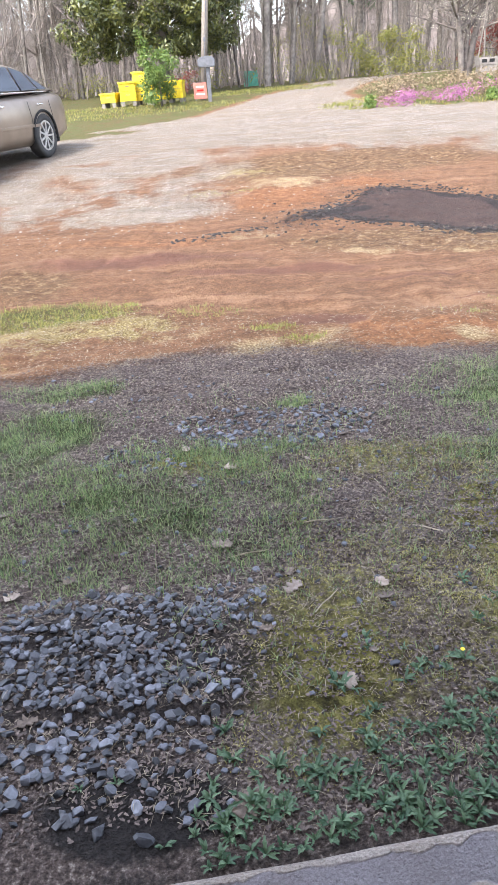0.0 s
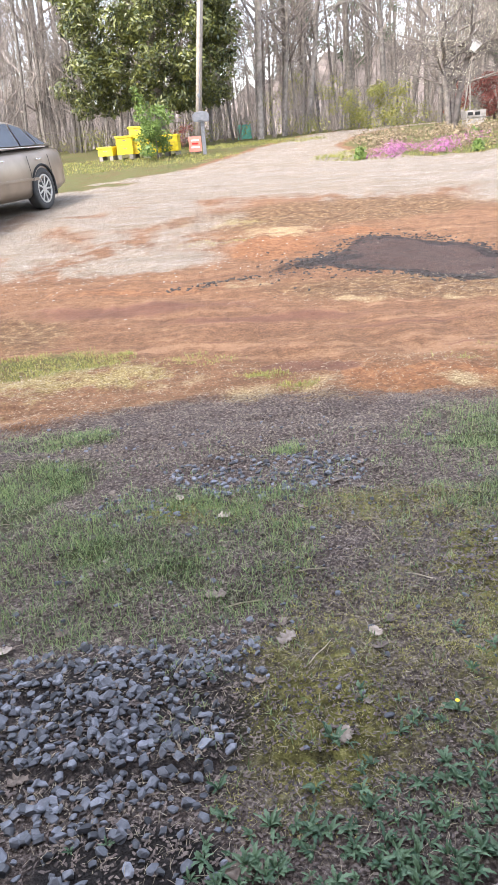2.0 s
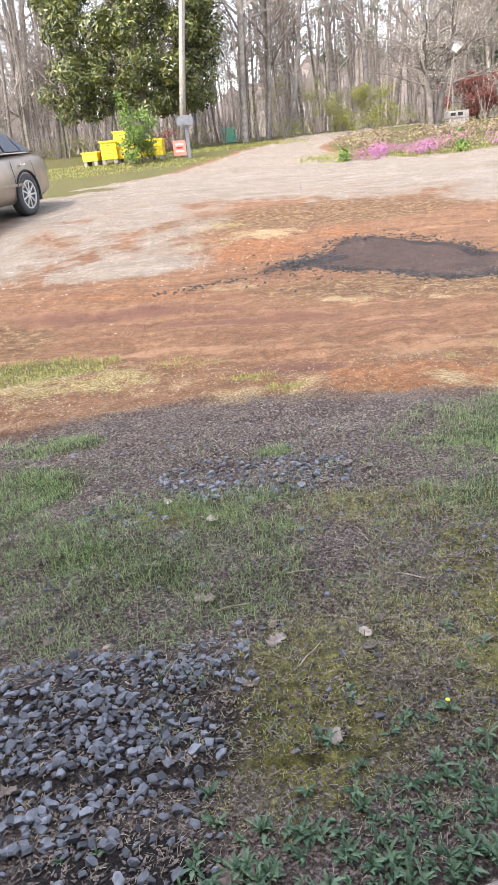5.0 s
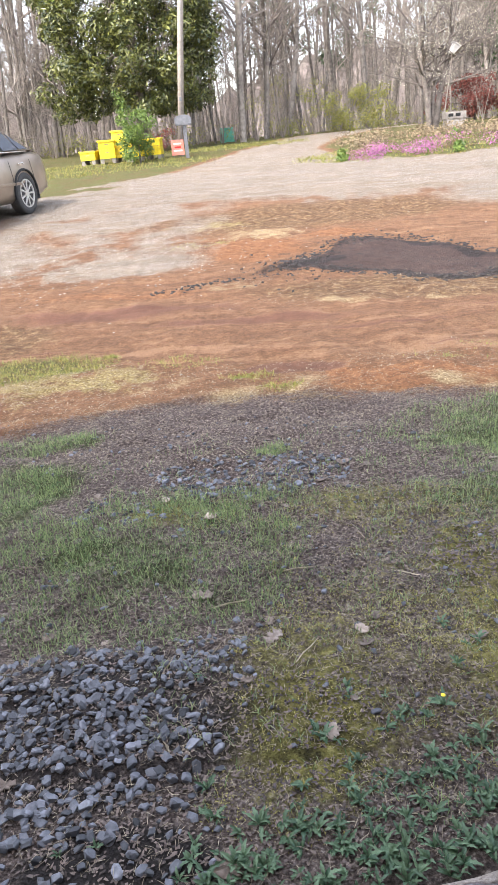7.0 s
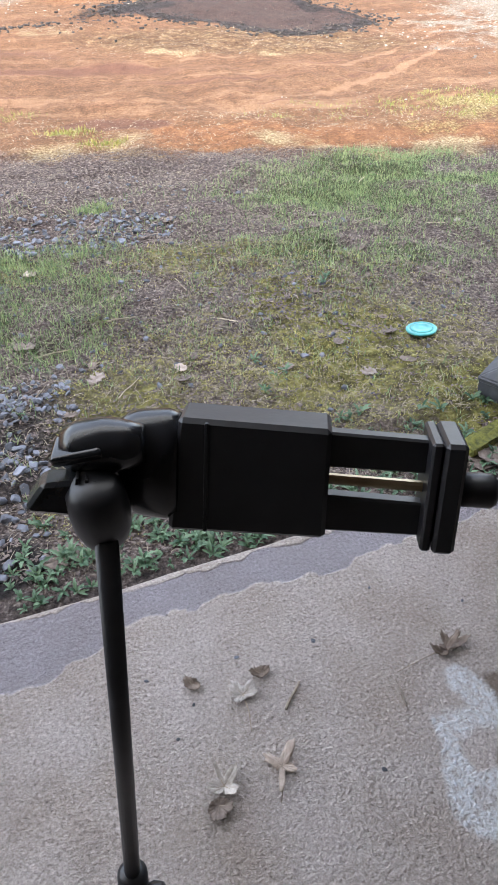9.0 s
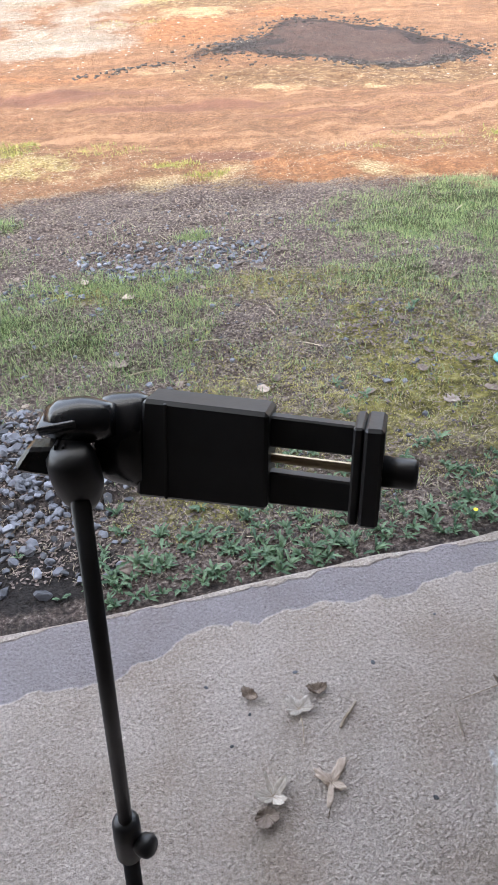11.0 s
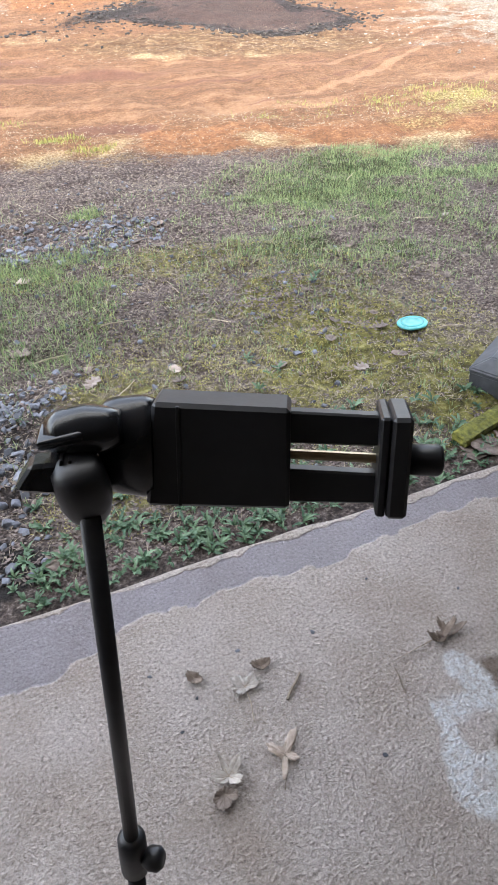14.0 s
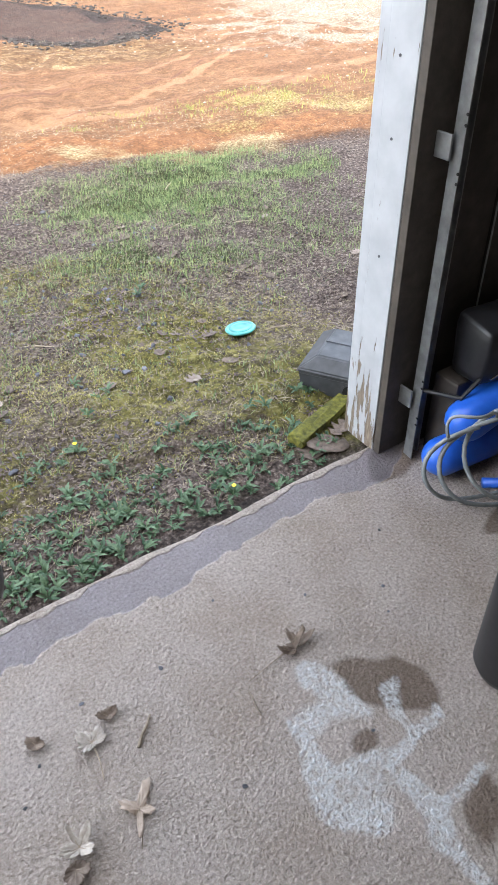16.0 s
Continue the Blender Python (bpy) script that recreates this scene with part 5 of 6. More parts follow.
star_leaf(0.694, 0.617, ((136, 0.022, 21), (30, 0.020, 18), (-8, 0.020, 16), (213, 0.017, 22)), PALELEAF, 0.9, (-0.002, -0.075), "pale dry oak leaf lying on the concrete", 1)
star_leaf(0.728, 0.468, ((139, 0.026, 15), (-35, 0.016, 14), (50, 0.038, 11), (253, 0.045, 7)), DEAD, 0.35, (-0.018, -0.06), "torn pale dry leaf lying on the concrete", 2)
star_leaf(0.622, 0.457, ((37, 0.024, 16), (188, 0.020, 24), (-47, 0.018, 22), (104, 0.024, 8)), PALELEAF, 1.5, (0.022, 0.034), "crumpled pale leaf lying on the concrete", 3)
star_leaf(0.608, 0.428, ((246, 0.022, 30), (330, 0.014, 25)), DEAD_DARK, 1.0, None, "dark crumpled leaf lying on the concrete", 4)
star_leaf(1.122, 0.622, ((-10, 0.026, 14), (35, 0.022, 12), (110, 0.018, 14), (200, 0.024, 12)), DEAD_DARK, 1.6, (-0.124, -0.030), "dark curled leaf with a long stalk on the concrete", 5)
star_leaf(1.100, 0.612, ((20, 0.030, 10), (160, 0.018, 14)), DEAD_DARK, 2.2, None, "dark curled leaf lying on the concrete", 6)
star_leaf(0.736, 0.652, ((165, 0.010, 16), (10, 0.010, 20)), DEAD_DARK, 1.6, None, "small dark leaf scrap on the concrete", 7)
star_leaf(0.603, 0.660, ((130, 0.008, 20), (310, 0.009, 20)), DEAD_DARK, 1.4, None, "small dark leaf scrap on the concrete", 8)
dry_leaf(0.626, 1.396, 0.055, 60, False, DEAD, 1.0, None, 20)
dry_leaf(0.77, 1.762, 0.05, 300, False, DEAD, 0.8, None, 10)
dry_leaf(0.508, 1.769, 0.065, 40, True, DEAD)
dry_leaf(0.29, 2.026, 0.075, 10, True, DEAD_DARK)
dry_leaf(0.37, 1.075, 0.09, 20, True, DEAD_DARK, 0.5, None, 0, "dark lobed leaf lying by the slab")
dry_leaf(1.53, 1.145, 0.12, 160, False, DEAD_DARK, 0.6, None, 0, "large dark leaf lying by the door post")
dry_leaf(1.48, 1.155, 0.09, 250, True, DEAD_DARK, 0.7)
dry_leaf(1.60, 1.19, 0.08, 20, True, DEAD_DARK, 0.9)
for _ in range(62):
    x, y = R1.uniform(-0.6, 2.4), R1.uniform(1.25, 3.0)
    dry_leaf(x, y, R1.uniform(0.022, 0.06), R1.uniform(0, 360), R1.random() < 0.8, R1.choice((DEAD, DEAD_DARK, DEAD_DARK)), R1.uniform(0.6, 1.6), None, R1.uniform(-15, 15))


def stick(x, y, length, yaw, r=0.0022, z=None, mat=STRAW, label="thin dry stick lying on the soil"):
    h = length / 2
    pts = [(-h, 0, 0), (-h * 0.3, 0.02 * length, 0.002), (h * 0.3, -0.015 * length, 0.002), (h, 0.01 * length, 0)]
    ob = tagged(part("stick", rod(pts, [r, r, r * 0.9, r * 0.6], 6), mat), label, "stick", "fallen sticks")
    ob.matrix_basis = pose(x, y, (gz(x, y) + 0.006 if z is None else z + r), 0, 0, yaw)


stick(0.785, 0.593, 0.064, 50, 0.0032, F, TWIG, "short broken stick lying on the concrete")
stick(0.987, 0.548, 0.055, 87, 0.0016, F, TWIG, "thin twig lying on the concrete")
stick(0.98, 2.04, 0.13, -28, 0.0025)
stick(0.40, 1.985, 0.19, 14, 0.0025)
stick(0.62, 2.10, 0.10, 5, 0.0025)
stick(0.33, 1.72, 0.10, 62, 0.002)
stick(0.20, 1.68, 0.09, 70, 0.002)
for _ in range(46):
    stick(R1.uniform(-0.6, 2.3), R1.uniform(1.2, 3.3), R1.uniform(0.04, 0.15), R1.uniform(0, 180), R1.uniform(0.0012, 0.0026), None, R1.choice((STRAW, TWIG)))
for x, y in ((0.52, 0.69), (0.60, 0.62), (0.86, 0.70), (1.02, 0.80), (1.2, 0.72), (1.33, 0.60), (1.36, 0.66), (1.15, 0.40), (0.9, 0.42), (0.70, 0.70), (1.45, 0.8), (0.56, 0.56)):
    k = R1.randrange(16)
    ob = tagged(new("crumb", STONE_MESH[k]), "small stone crumb on the concrete", "stone", "crumbs on the slab")
    q = R1.uniform(0.006, 0.012)
    ob.matrix_basis = Matrix.LocRotScale((x, y, F + 0.1 * q), Euler((0, 0, x * 90)), (q, q, q))

# ---- across the yard: car, drive furniture ----
def car():
    c = thing("sedan_car", pose(-2.74, 12.85, gz(-2.9, 12.6) + 0.0, 0, 0, -15), "champagne-coloured four-door sedan parked on the gravel", "car")
    # own axes: y runs to the tail, x out of the visible side; the rear wheel's outer face at x = 0, y = 0
    def skin(sections, mat, name, label="", parent=c, smooth=True):
        bm = bmesh.new()
        rows = [[bm.verts.new(p) for p in q] for q in sections]
        for a, b in zip(rows, rows[1:]):
            for k in range(len(a) - 1):
                bm.faces.new((a[k], a[k + 1], b[k + 1], b[k]))
        bm.faces.new(rows[0])
        bm.faces.new(rows[-1][::-1])
        return part(name, bm, mat, parent, label, smooth)

    secs = []
    for y, low, belt, top, wid in ((-3.95, 0.40, 0.62, 0.66, 0.62), (-3.8, 0.28, 0.66, 0.76, 0.80), (-3.2, 0.22, 0.74, 0.86, 0.90), (-2.3, 0.20, 0.80, 0.93, 0.92), (-1.2, 0.20, 0.84, 0.97, 0.925), (0.0, 0.21, 0.88, 1.01, 0.92), (0.55, 0.24, 0.90, 1.03, 0.90), (0.98, 0.30, 0.90, 1.02, 0.84), (1.10, 0.40, 0.80, 0.90, 0.76)):
        half = [(wid * 0.86, low), (wid * 0.97, low + 0.07), (wid, low + 0.22), (wid * 0.995, belt - 0.13), (wid * 0.955, belt), (wid * 0.86, top - 0.03), (wid * 0.4, top)]
        secs.append([(-0.93 + x, y, z) for x, z in half] + [(-0.93 - x, y, z) for x, z in reversed(half)])
    body = skin(secs, CARPAINT, "body")
    body.modifiers.new("round", "SUBSURF").levels = 1
    body.modifiers["round"].render_levels = 1
    secs = []
    for y, z0, z1, w0, w1 in ((-2.25, 0.90, 0.93, 0.80, 0.72), (-1.55, 0.93, 1.33, 0.82, 0.62), (-1.2, 0.95, 1.40, 0.82, 0.60), (-0.5, 0.97, 1.42, 0.82, 0.60), (-0.05, 0.98, 1.36, 0.81, 0.60), (0.35, 1.0, 1.20, 0.79, 0.64), (0.72, 1.0, 1.03, 0.76, 0.70)):
        half = [(w0, z0), (w0 * 0.6 + w1 * 0.4, z0 * 0.55 + z1 * 0.45), (w1 * 1.06, z1 - 0.05), (w1 * 0.9, z1 - 0.01), (w1 * 0.4, z1 + 0.01)]
        secs.append([(-0.93 + x, y, z) for x, z in half] + [(-0.93 - x, y, z) for x, z in reversed(half)])
    roof = skin(secs, CARPAINT, "roof")

    def pane(pts, name="window", mat=GLASS_DARK):
        bm = bmesh.new()
        vs = [bm.verts.new(p) for p in pts]
        bm.faces.new(vs)
        g = bmesh.ops.extrude_face_region(bm, geom=bm.faces[:])
        bmesh.ops.translate(bm, vec=(0.012, 0, 0.004), verts=[q for q in g["geom"] if isinstance(q, bmesh.types.BMVert)])
        return part(name, bm, mat, c)

    side = lambda y, t: (-0.93 + 0.825 - 0.19 * t, y, 1.0 + 0.36 * t)
    pane([side(-1.35, 0.02), side(-0.42, 0.02), side(-0.42, 0.95), side(-1.2, 0.95)])
    pane([side(-0.36, 0.02), side(0.12, 0.04), side(-0.06, 0.78), side(-0.36, 0.95)])
    pane([side(0.16, 0.05), side(0.42, 0.06), side(0.02, 0.74)], "quarter_window")
    for y in (-2.78, 0.0):
        w = part("wheel", lathe([(0.31, -0.20), (0.33, -0.17), (0.335, -0.03), (0.32, -0.006), (0.235, -0.004), (0.225, -0.02)], 36, pose(0, y, 0.335, 0, 90, 0)), RUBBER, c, "black tyre", True)
        part("rim", lathe([(0.228, -0.035), (0.228, -0.002), (0.205, -0.002), (0.20, -0.03), (0.06, -0.028), (0.05, -0.008), (0.01, -0.006)], 36, pose(0, y, 0.335, 0, 90, 0)), ALLOY, w, "silver alloy rim")
        for k in range(9):
            a = 2 * math.pi * k / 9
            part("spoke", box((0.014, 0.028, 0.16), (-0.012, y + 0.13 * math.cos(a), 0.335 + 0.13 * math.sin(a)), 0.004, Euler((a - math.pi / 2, 0, 0)).to_matrix().to_4x4()), ALLOY, w)
            # Tyre-black bars stand in for the shade between the spokes.
            part("slot_shade", box((0.006, 0.032, 0.10), (-0.022, y + 0.14 * math.cos(a + 0.35), 0.335 + 0.14 * math.sin(a + 0.35)), 0.002, Euler((a + 0.35 - math.pi / 2, 0, 0)).to_matrix().to_4x4()), RUBBER, w)
        # A near-black tube draws the shaded gap round the tyre.
        arch = [(-0.012 + 0.004 * math.sin(t), y + 0.375 * math.cos(t), 0.335 + 0.375 * math.sin(t)) for t in np.linspace(-0.2, math.pi + 0.2, 20)]
        part("arch_shade", rod(arch, 0.02, 6), HOLE, c, "dark ring standing in for the wheel arch's shade")
    for y in (-1.5, -0.38, 0.30):
        part("door_gap", rod([(-0.006, y, 0.34), (0.0, y, 0.62), (-0.03, y - 0.01, 0.86)], 0.004, 5), HOLE, c)
    part("side_moulding", box((0.012, 2.3, 0.045), (-0.002, -1.3, 0.50), 0.004), CARPAINT, c)
    part("chrome_strip", box((0.01, 1.75, 0.014), (-0.092, -0.5, 0.985), 0.003), CHROME, c, "thin chrome window strip")
    for y in (-1.2, -0.05):
        part("door_handle", box((0.02, 0.16, 0.03), (-0.004, y, 0.80), 0.008), CHROME, c, "chrome door handle")
    part("tail_lamp", box((0.16, 0.10, 0.20), (-0.26, 0.99, 0.74), 0.03, Euler((0, 0, 0.5)).to_matrix().to_4x4()), REDLENS, c, "red tail lamp")
    part("rear_bumper", box((1.5, 0.20, 0.24), (-0.93, 1.03, 0.46), 0.07), CARPAINT, c, smooth=True)
    part("underbody", box((1.5, 4.3, 0.08), (-0.93, -1.4, 0.24), 0.02), HOLE, c)


car()

mail = thing("mailbox", pose(-0.33, 21.5, gz(-0.33, 21.5)), "grey metal mailbox on a dark wooden post", "mailbox")
part("post", box((0.10, 0.10, 0.86), (0, 0, 0.43), 0.008), DARKWOOD, mail)
bm = plate([(-0.22, 0), (0.22, 0), (0.22, 0.15), (0.17, 0.21), (0.06, 0.235), (-0.06, 0.235), (-0.17, 0.21), (-0.22, 0.15)], 0.22, Matrix.Translation((-0.02, -0.11, 0.86)), 0.008)
part("box", bm, GREYMETAL, mail)
part("door", box((0.012, 0.19, 0.18), (-0.248, 0, 0.96), 0.004), GREYMETAL, mail)
part("board", box((0.40, 0.24, 0.025), (-0.02, 0, 0.847), 0.004), DARKWOOD, mail)

upole = thing("utility_pole", pose(-0.56, 22.2, gz(-0.56, 22.2)), "tall pale weathered wooden utility pole leaning slightly", "utility pole")
part("shaft", rod([(0, 0, -0.1), (0.34, 0, 2.9), (1.15, 0, 9.8)], [0.088, 0.084, 0.07], 16), POLEWOOD, upole, smooth=True)
part("ground_wire", rod([(0.02, -0.088, 0.0), (0.36, -0.085, 2.9), (1.16, -0.072, 9.8)], 0.008, 5), GREYMETAL, upole)
part("number_tag", box((0.07, 0.006, 0.10), (0.18, -0.09, 1.5), 0.002), GREYMETAL, upole)

sign = thing("yard_sign", pose(-0.60, 21.95, gz(-0.6, 21.95)), "small pink and red yard sign at the foot of the pole", "yard sign")
part("panel", box((0.36, 0.02, 0.40), (0, 0, 0.24), 0.006), PINK, sign)
for k, w in enumerate((0.22, 0.18, 0.25)):
    part("print_bar", box((w, 0.004, 0.045), (0, -0.0125, 0.34 - 0.09 * k), 0.001), REDLENS if k % 2 else WHITE, sign)
for x in (-0.13, 0.13):
    part("stake", rod([(x, 0, -0.05), (x, 0, 0.1)], 0.008, 6), GREYMETAL, sign)


def hive(x, y, w, d, tiers, label):
    h = thing("beehive", pose(x, y, gz(x, y), 0, 0, R1.uniform(-8, 8)), label, "beehive", "yellow beehives")
    z = 0.12
    for sx in (-1, 1):
        part("foot_block", box((0.10, d * 0.9, 0.13), (sx * w * 0.36, 0, 0.06), 0.006), BLOCK, h)
    for t in tiers:
        b = part("hive_box", box((w, d, t - 0.006), (0, 0, z + t / 2), 0.006), YELLOW, h)
        part("hand_grip", box((0.11, 0.008, 0.02), (0, -d / 2 - 0.001, z + t * 0.65), 0.002), DARKWOOD, b)
        z += t
    part("lid", box((w + 0.05, d + 0.05, 0.05), (0, 0, z + 0.022), 0.008), YELLOW, h)


hive(-3.12, 22.1, 0.42, 0.5, (0.20,), "low yellow painted wooden beehive on blocks")
hive(-2.62, 22.1, 0.44, 0.5, (0.24, 0.20), "yellow painted wooden beehive of two boxes")
hive(-2.20, 22.3, 0.44, 0.5, (0.24, 0.24, 0.20), "tall yellow painted wooden beehive of three boxes")
hive(-1.78, 22.0, 0.44, 0.5, (0.24, 0.16), "yellow painted wooden beehive half behind a shrub")
hive(-1.28, 22.3, 0.42, 0.5, (0.24, 0.16), "yellow painted wooden beehive half behind a shrub")

gb = thing("utility_box", pose(0.95, 30.0, gz(0.95, 30)), "green steel utility box on the grass", "utility box")
part("cabinet", plate([(-0.27, 0), (0.27, 0), (0.27, 0.42), (0.22, 0.5), (-0.22, 0.5), (-0.27, 0.42)], 0.4, None, 0.015), GREENBOX, gb)
part("lid", box((0.5, 0.43, 0.03), (0, 0.2, 0.51), 0.01), GREENBOX, gb)

pil = thing("block_pillar", pose(7.85, 23.8, gz(7.85, 23.8)), "pale concrete block pillar with two dark openings", "pillar")
part("base", box((0.56, 0.42, 0.30), (0, 0, 0.13), 0.012), BLOCK, pil)
part("cap", box((0.62, 0.48, 0.20), (0, 0, 0.38), 0.012), BLOCK, pil)
# Black boxes on the face stand in for the shaded openings.
for x in (-0.17, 0.05):
    part("opening", box((0.15, 0.02, 0.09), (x, -0.241, 0.385), 0.004), HOLE, pil)

bird = thing("birdhouse", pose(7.85, 23.8, 0), "white wooden birdhouse on a thin pole", "birdhouse")
part("pole", rod([(-0.25, 0.35, gz(7.6, 24.1) - 0.05), (-0.08, 0.05, 3.2)], 0.02, 8), POLEWOOD, bird)
part("house", box((0.20, 0.18, 0.26), (-0.05, 0, 3.30), 0.01, Euler((0.1, 0.5, 0.3)).to_matrix().to_4x4()), WHITE, bird)
part("roof", box((0.26, 0.25, 0.025), (0.01, 0, 3.43), 0.006, Euler((0.1, 0.5, 0.3)).to_matrix().to_4x4()), WHITE, bird)

# ---- trees, shrubs and flowers ----
def add_tube(heap, path, radii, seg):
    v, f = tube(path, radii, seg)
    heap.add(np.array([tuple(p) for p in v]), f)


def bough(heap, r, p, d, length, rad, depth, seg, droop=0.0):
    """A wandering limb that forks."""
    pts, rads = [p.copy()], [rad]
    n = 4 if depth > 0 else 3
    for k in range(n):
        d = (d + Vector((r.gauss(0, 0.16), r.gauss(0, 0.16), r.gauss(0.03 - droop, 0.12)))).normalized()
        p = p + d * length / n
        pts.append(p.copy())
        rads.append(rad * (1 - 0.75 * (k + 1) / n))
        if depth > 0:
            for _ in range(r.choice((1, 2))):
                side = Vector((r.gauss(0, 1), r.gauss(0, 1), r.gauss(0.2, 0.5))).normalized()
                bough(heap, r, p, (d + side * 0.9).normalized(), length * r.uniform(0.4, 0.65), rads[-1] * 0.6 + 0.002, depth - 1, 3, droop)
    add_tube(heap, pts, rads, seg)


def bare_tree(seed, tall, rad, first, boughs, depth=2, lean=0.04):
    """Trunk and limbs of a leafless tree, as two heaps."""
    r = random.Random(seed)
    trunk, limbs = Heap(), Heap()
    rad = rad * 0.82
    pts, rads, p, d = [Vector((0, 0, -0.15))], [rad * 1.25], Vector((0, 0, 0)), Vector((r.gauss(0, lean), r.gauss(0, lean), 1)).normalized()
    n = 9
    for k in range(n):
        pts.append(p.copy())
        rads.append(rad * (1 - 0.8 * k / n))
        d = (d + Vector((r.gauss(0, 0.03), r.gauss(0, 0.03), 0.05))).normalized()
        p = p + d * tall / n
    add_tube(trunk, pts, rads, 7)
    for _ in range(boughs):
        t = r.uniform(first, 0.97) * (n - 1) + 1
        i = int(t)
        q = pts[i].lerp(pts[min(i + 1, n)], t - i)
        a = r.uniform(0, 6.28)
        bough(limbs, r, q, Vector((math.cos(a), math.sin(a), r.uniform(0.3, 1.1))).normalized(), tall * r.uniform(0.10, 0.24), rads[i] * 0.4 + 0.004, depth, 4)
    return trunk, limbs


BARES = [bare_tree(300 + k, *q) for k, q in enumerate(((15, 0.15, 0.18, 16), (14, 0.11, 0.15, 15), (13, 0.08, 0.12, 15), (16, 0.18, 0.22, 15), (7, 0.035, 0.15, 14), (9, 0.05, 0.15, 15), (5, 0.022, 0.1, 13), (12, 0.07, 0.25, 13)))]
BARE_MESH = [(link_mesh("trunk", np.concatenate(t.v), t.f, BARK, True), link_mesh("limb", np.concatenate(b.v), b.f, TWIGS)) for t, b in BARES]
R2 = random.Random(77)


def place_tree(x, y, k, size, label="tall bare deciduous tree at the wood's edge", z=None, dark=False):
    t = thing("bare_tree", Matrix.LocRotScale((x, y, gz(x, y) if z is None else z), Euler((R2.gauss(0, 0.03), R2.gauss(0, 0.03), R2.uniform(0, 6.28))), (size, size, size)), label, "tree", "bare trees of the wood")
    for name, me in zip(("trunk", "crown"), BARE_MESH[k]):
        ob = new(name, me)
        ob.parent = t
    return t


place_tree(1.5, 28.2, 0, 1.05, "thick pale-barked bare tree beside the drive")
place_tree(2.45, 30.0, 1, 0.95)
place_tree(6.95, 32.5, 3, 0.9, "thick dark bare tree at the bend of the drive")
for x, y, k, q in ((-8.3, 27.5, 1, 0.9), (-7.2, 29, 2, 1.0), (-6.4, 28.6, 5, 1.0), (-9.4, 28.2, 5, 1.0), (-8.9, 30, 0, 0.8), (-5.4, 30, 2, 0.9), (-4.0, 31, 1, 0.9), (-7.9, 26.5, 6, 1.1), (0.5, 30.5, 7, 0.9), (3.4, 32, 2, 0.8), (4.3, 33.5, 1, 0.9), (8.8, 31, 2, 0.9), (10.1, 33, 1, 1.0), (11.5, 31, 0, 0.8), (5.4, 35, 7, 0.9), (-2.6, 32, 7, 1.0), (12.8, 34, 3, 0.8), (9.5, 29.5, 5, 0.9)):
    place_tree(x, y, k, q)
woods_t, woods_l = Heap(), Heap()
for _ in range(520):
    y = R2.uniform(30, 74)
    x = R2.uniform(-0.42, 0.46) * y + 0.5
    if abs(x - 6.5) < 2.5 and y < 36:
        continue
    k = R2.choice((0, 1, 2, 2, 3, 4, 4, 5, 5, 5, 6, 6, 7, 7))
    m, q = turn(R2.uniform(0, 6.28), R2.gauss(0, 0.04), R2.gauss(0, 0.04)), R2.uniform(0.75, 1.2)
    t, b = BARES[k]
    for heap, src in ((woods_t, t), (woods_l, b)):
        if heap is woods_l and y > 52 and R2.random() < 0.5:
            continue
        heap.add(np.concatenate(src.v) @ m.T * q + (x, y, gz(x, y)), src.f)
woods_t.make("woods_trunks", BARK, "dense bare trunks of the far wood", "woods", True)
woods_l.make("woods_branches", TWIGS, "grey tangle of bare branches in the far wood", "woods")


def leaf_cloud(centres, count, leaf, seed, squash=0.8):
    """Small folded leaves gathered in clumps: centres as (x, y, z, radius)."""
    g = np.random.default_rng(seed)
    c = np.array(centres)
    w = c[:, 3] ** 2
    k = g.choice(len(c), count, p=w / w.sum())
    d = g.normal(size=(count, 3))
    d /= np.linalg.norm(d, axis=1)[:, None]
    q = c[k, 3] * g.uniform(0.55, 1.08, count)
    p = c[k, :3] + d * q[:, None] * (1, 1, squash)
    n = d + g.normal(0, 0.6, (count, 3)) + (0, 0, 0.5)
    n /= np.linalg.norm(n, axis=1)[:, None]
    u = np.cross(n, g.normal(size=(count, 3)))
    u /= np.linalg.norm(u, axis=1)[:, None]
    s = np.cross(n, u)
    ln = (leaf * g.uniform(0.6, 1.3, count))[:, None]
    v = np.stack([p - u * ln, p + s * ln * 0.42 + n * ln * 0.12, p + u * ln, p - s * ln * 0.42 + n * ln * 0.12], 1)
    i = np.arange(count)[:, None] * 4
    return v.reshape(-1, 3), (i + np.array([[0, 1, 2, 3]])).tolist()


def leafy_tree(name, at, trunk_path, radii, crown, count, leaf, mat, bark, label, category, seed, limbs=8, squash=0.8):
    """A tree or shrub in leaf: tapered trunk, limbs to its clumps, crown of separate leaves."""
    t = thing(name, pose(*at), label, category)
    part("trunk", rod(trunk_path, radii, 9), bark, t, smooth=True)
    h, r = Heap(), random.Random(seed)
    for cx, cy, cz, q in r.sample(crown, min(limbs, len(crown))):
        a = Vector(trunk_path[-1]).lerp(Vector(trunk_path[0]), r.uniform(0.1, 0.7))
        b = Vector((cx, cy, cz))
        mid = a.lerp(b, 0.5) + Vector((0, 0, 0.1 * (b - a).length))
        add_tube(h, [a, mid, b], [radii[-1] * 0.8, radii[-1] * 0.5, 0.006], 5)
    ob = new("limb", link_mesh("limb", np.concatenate(h.v), h.f, bark))
    ob.parent = t
    v, f = leaf_cloud(crown, count, leaf, seed, squash)
    ob = new("crown", link_mesh("crown", v, f, mat))
    ob.parent = t
    return t


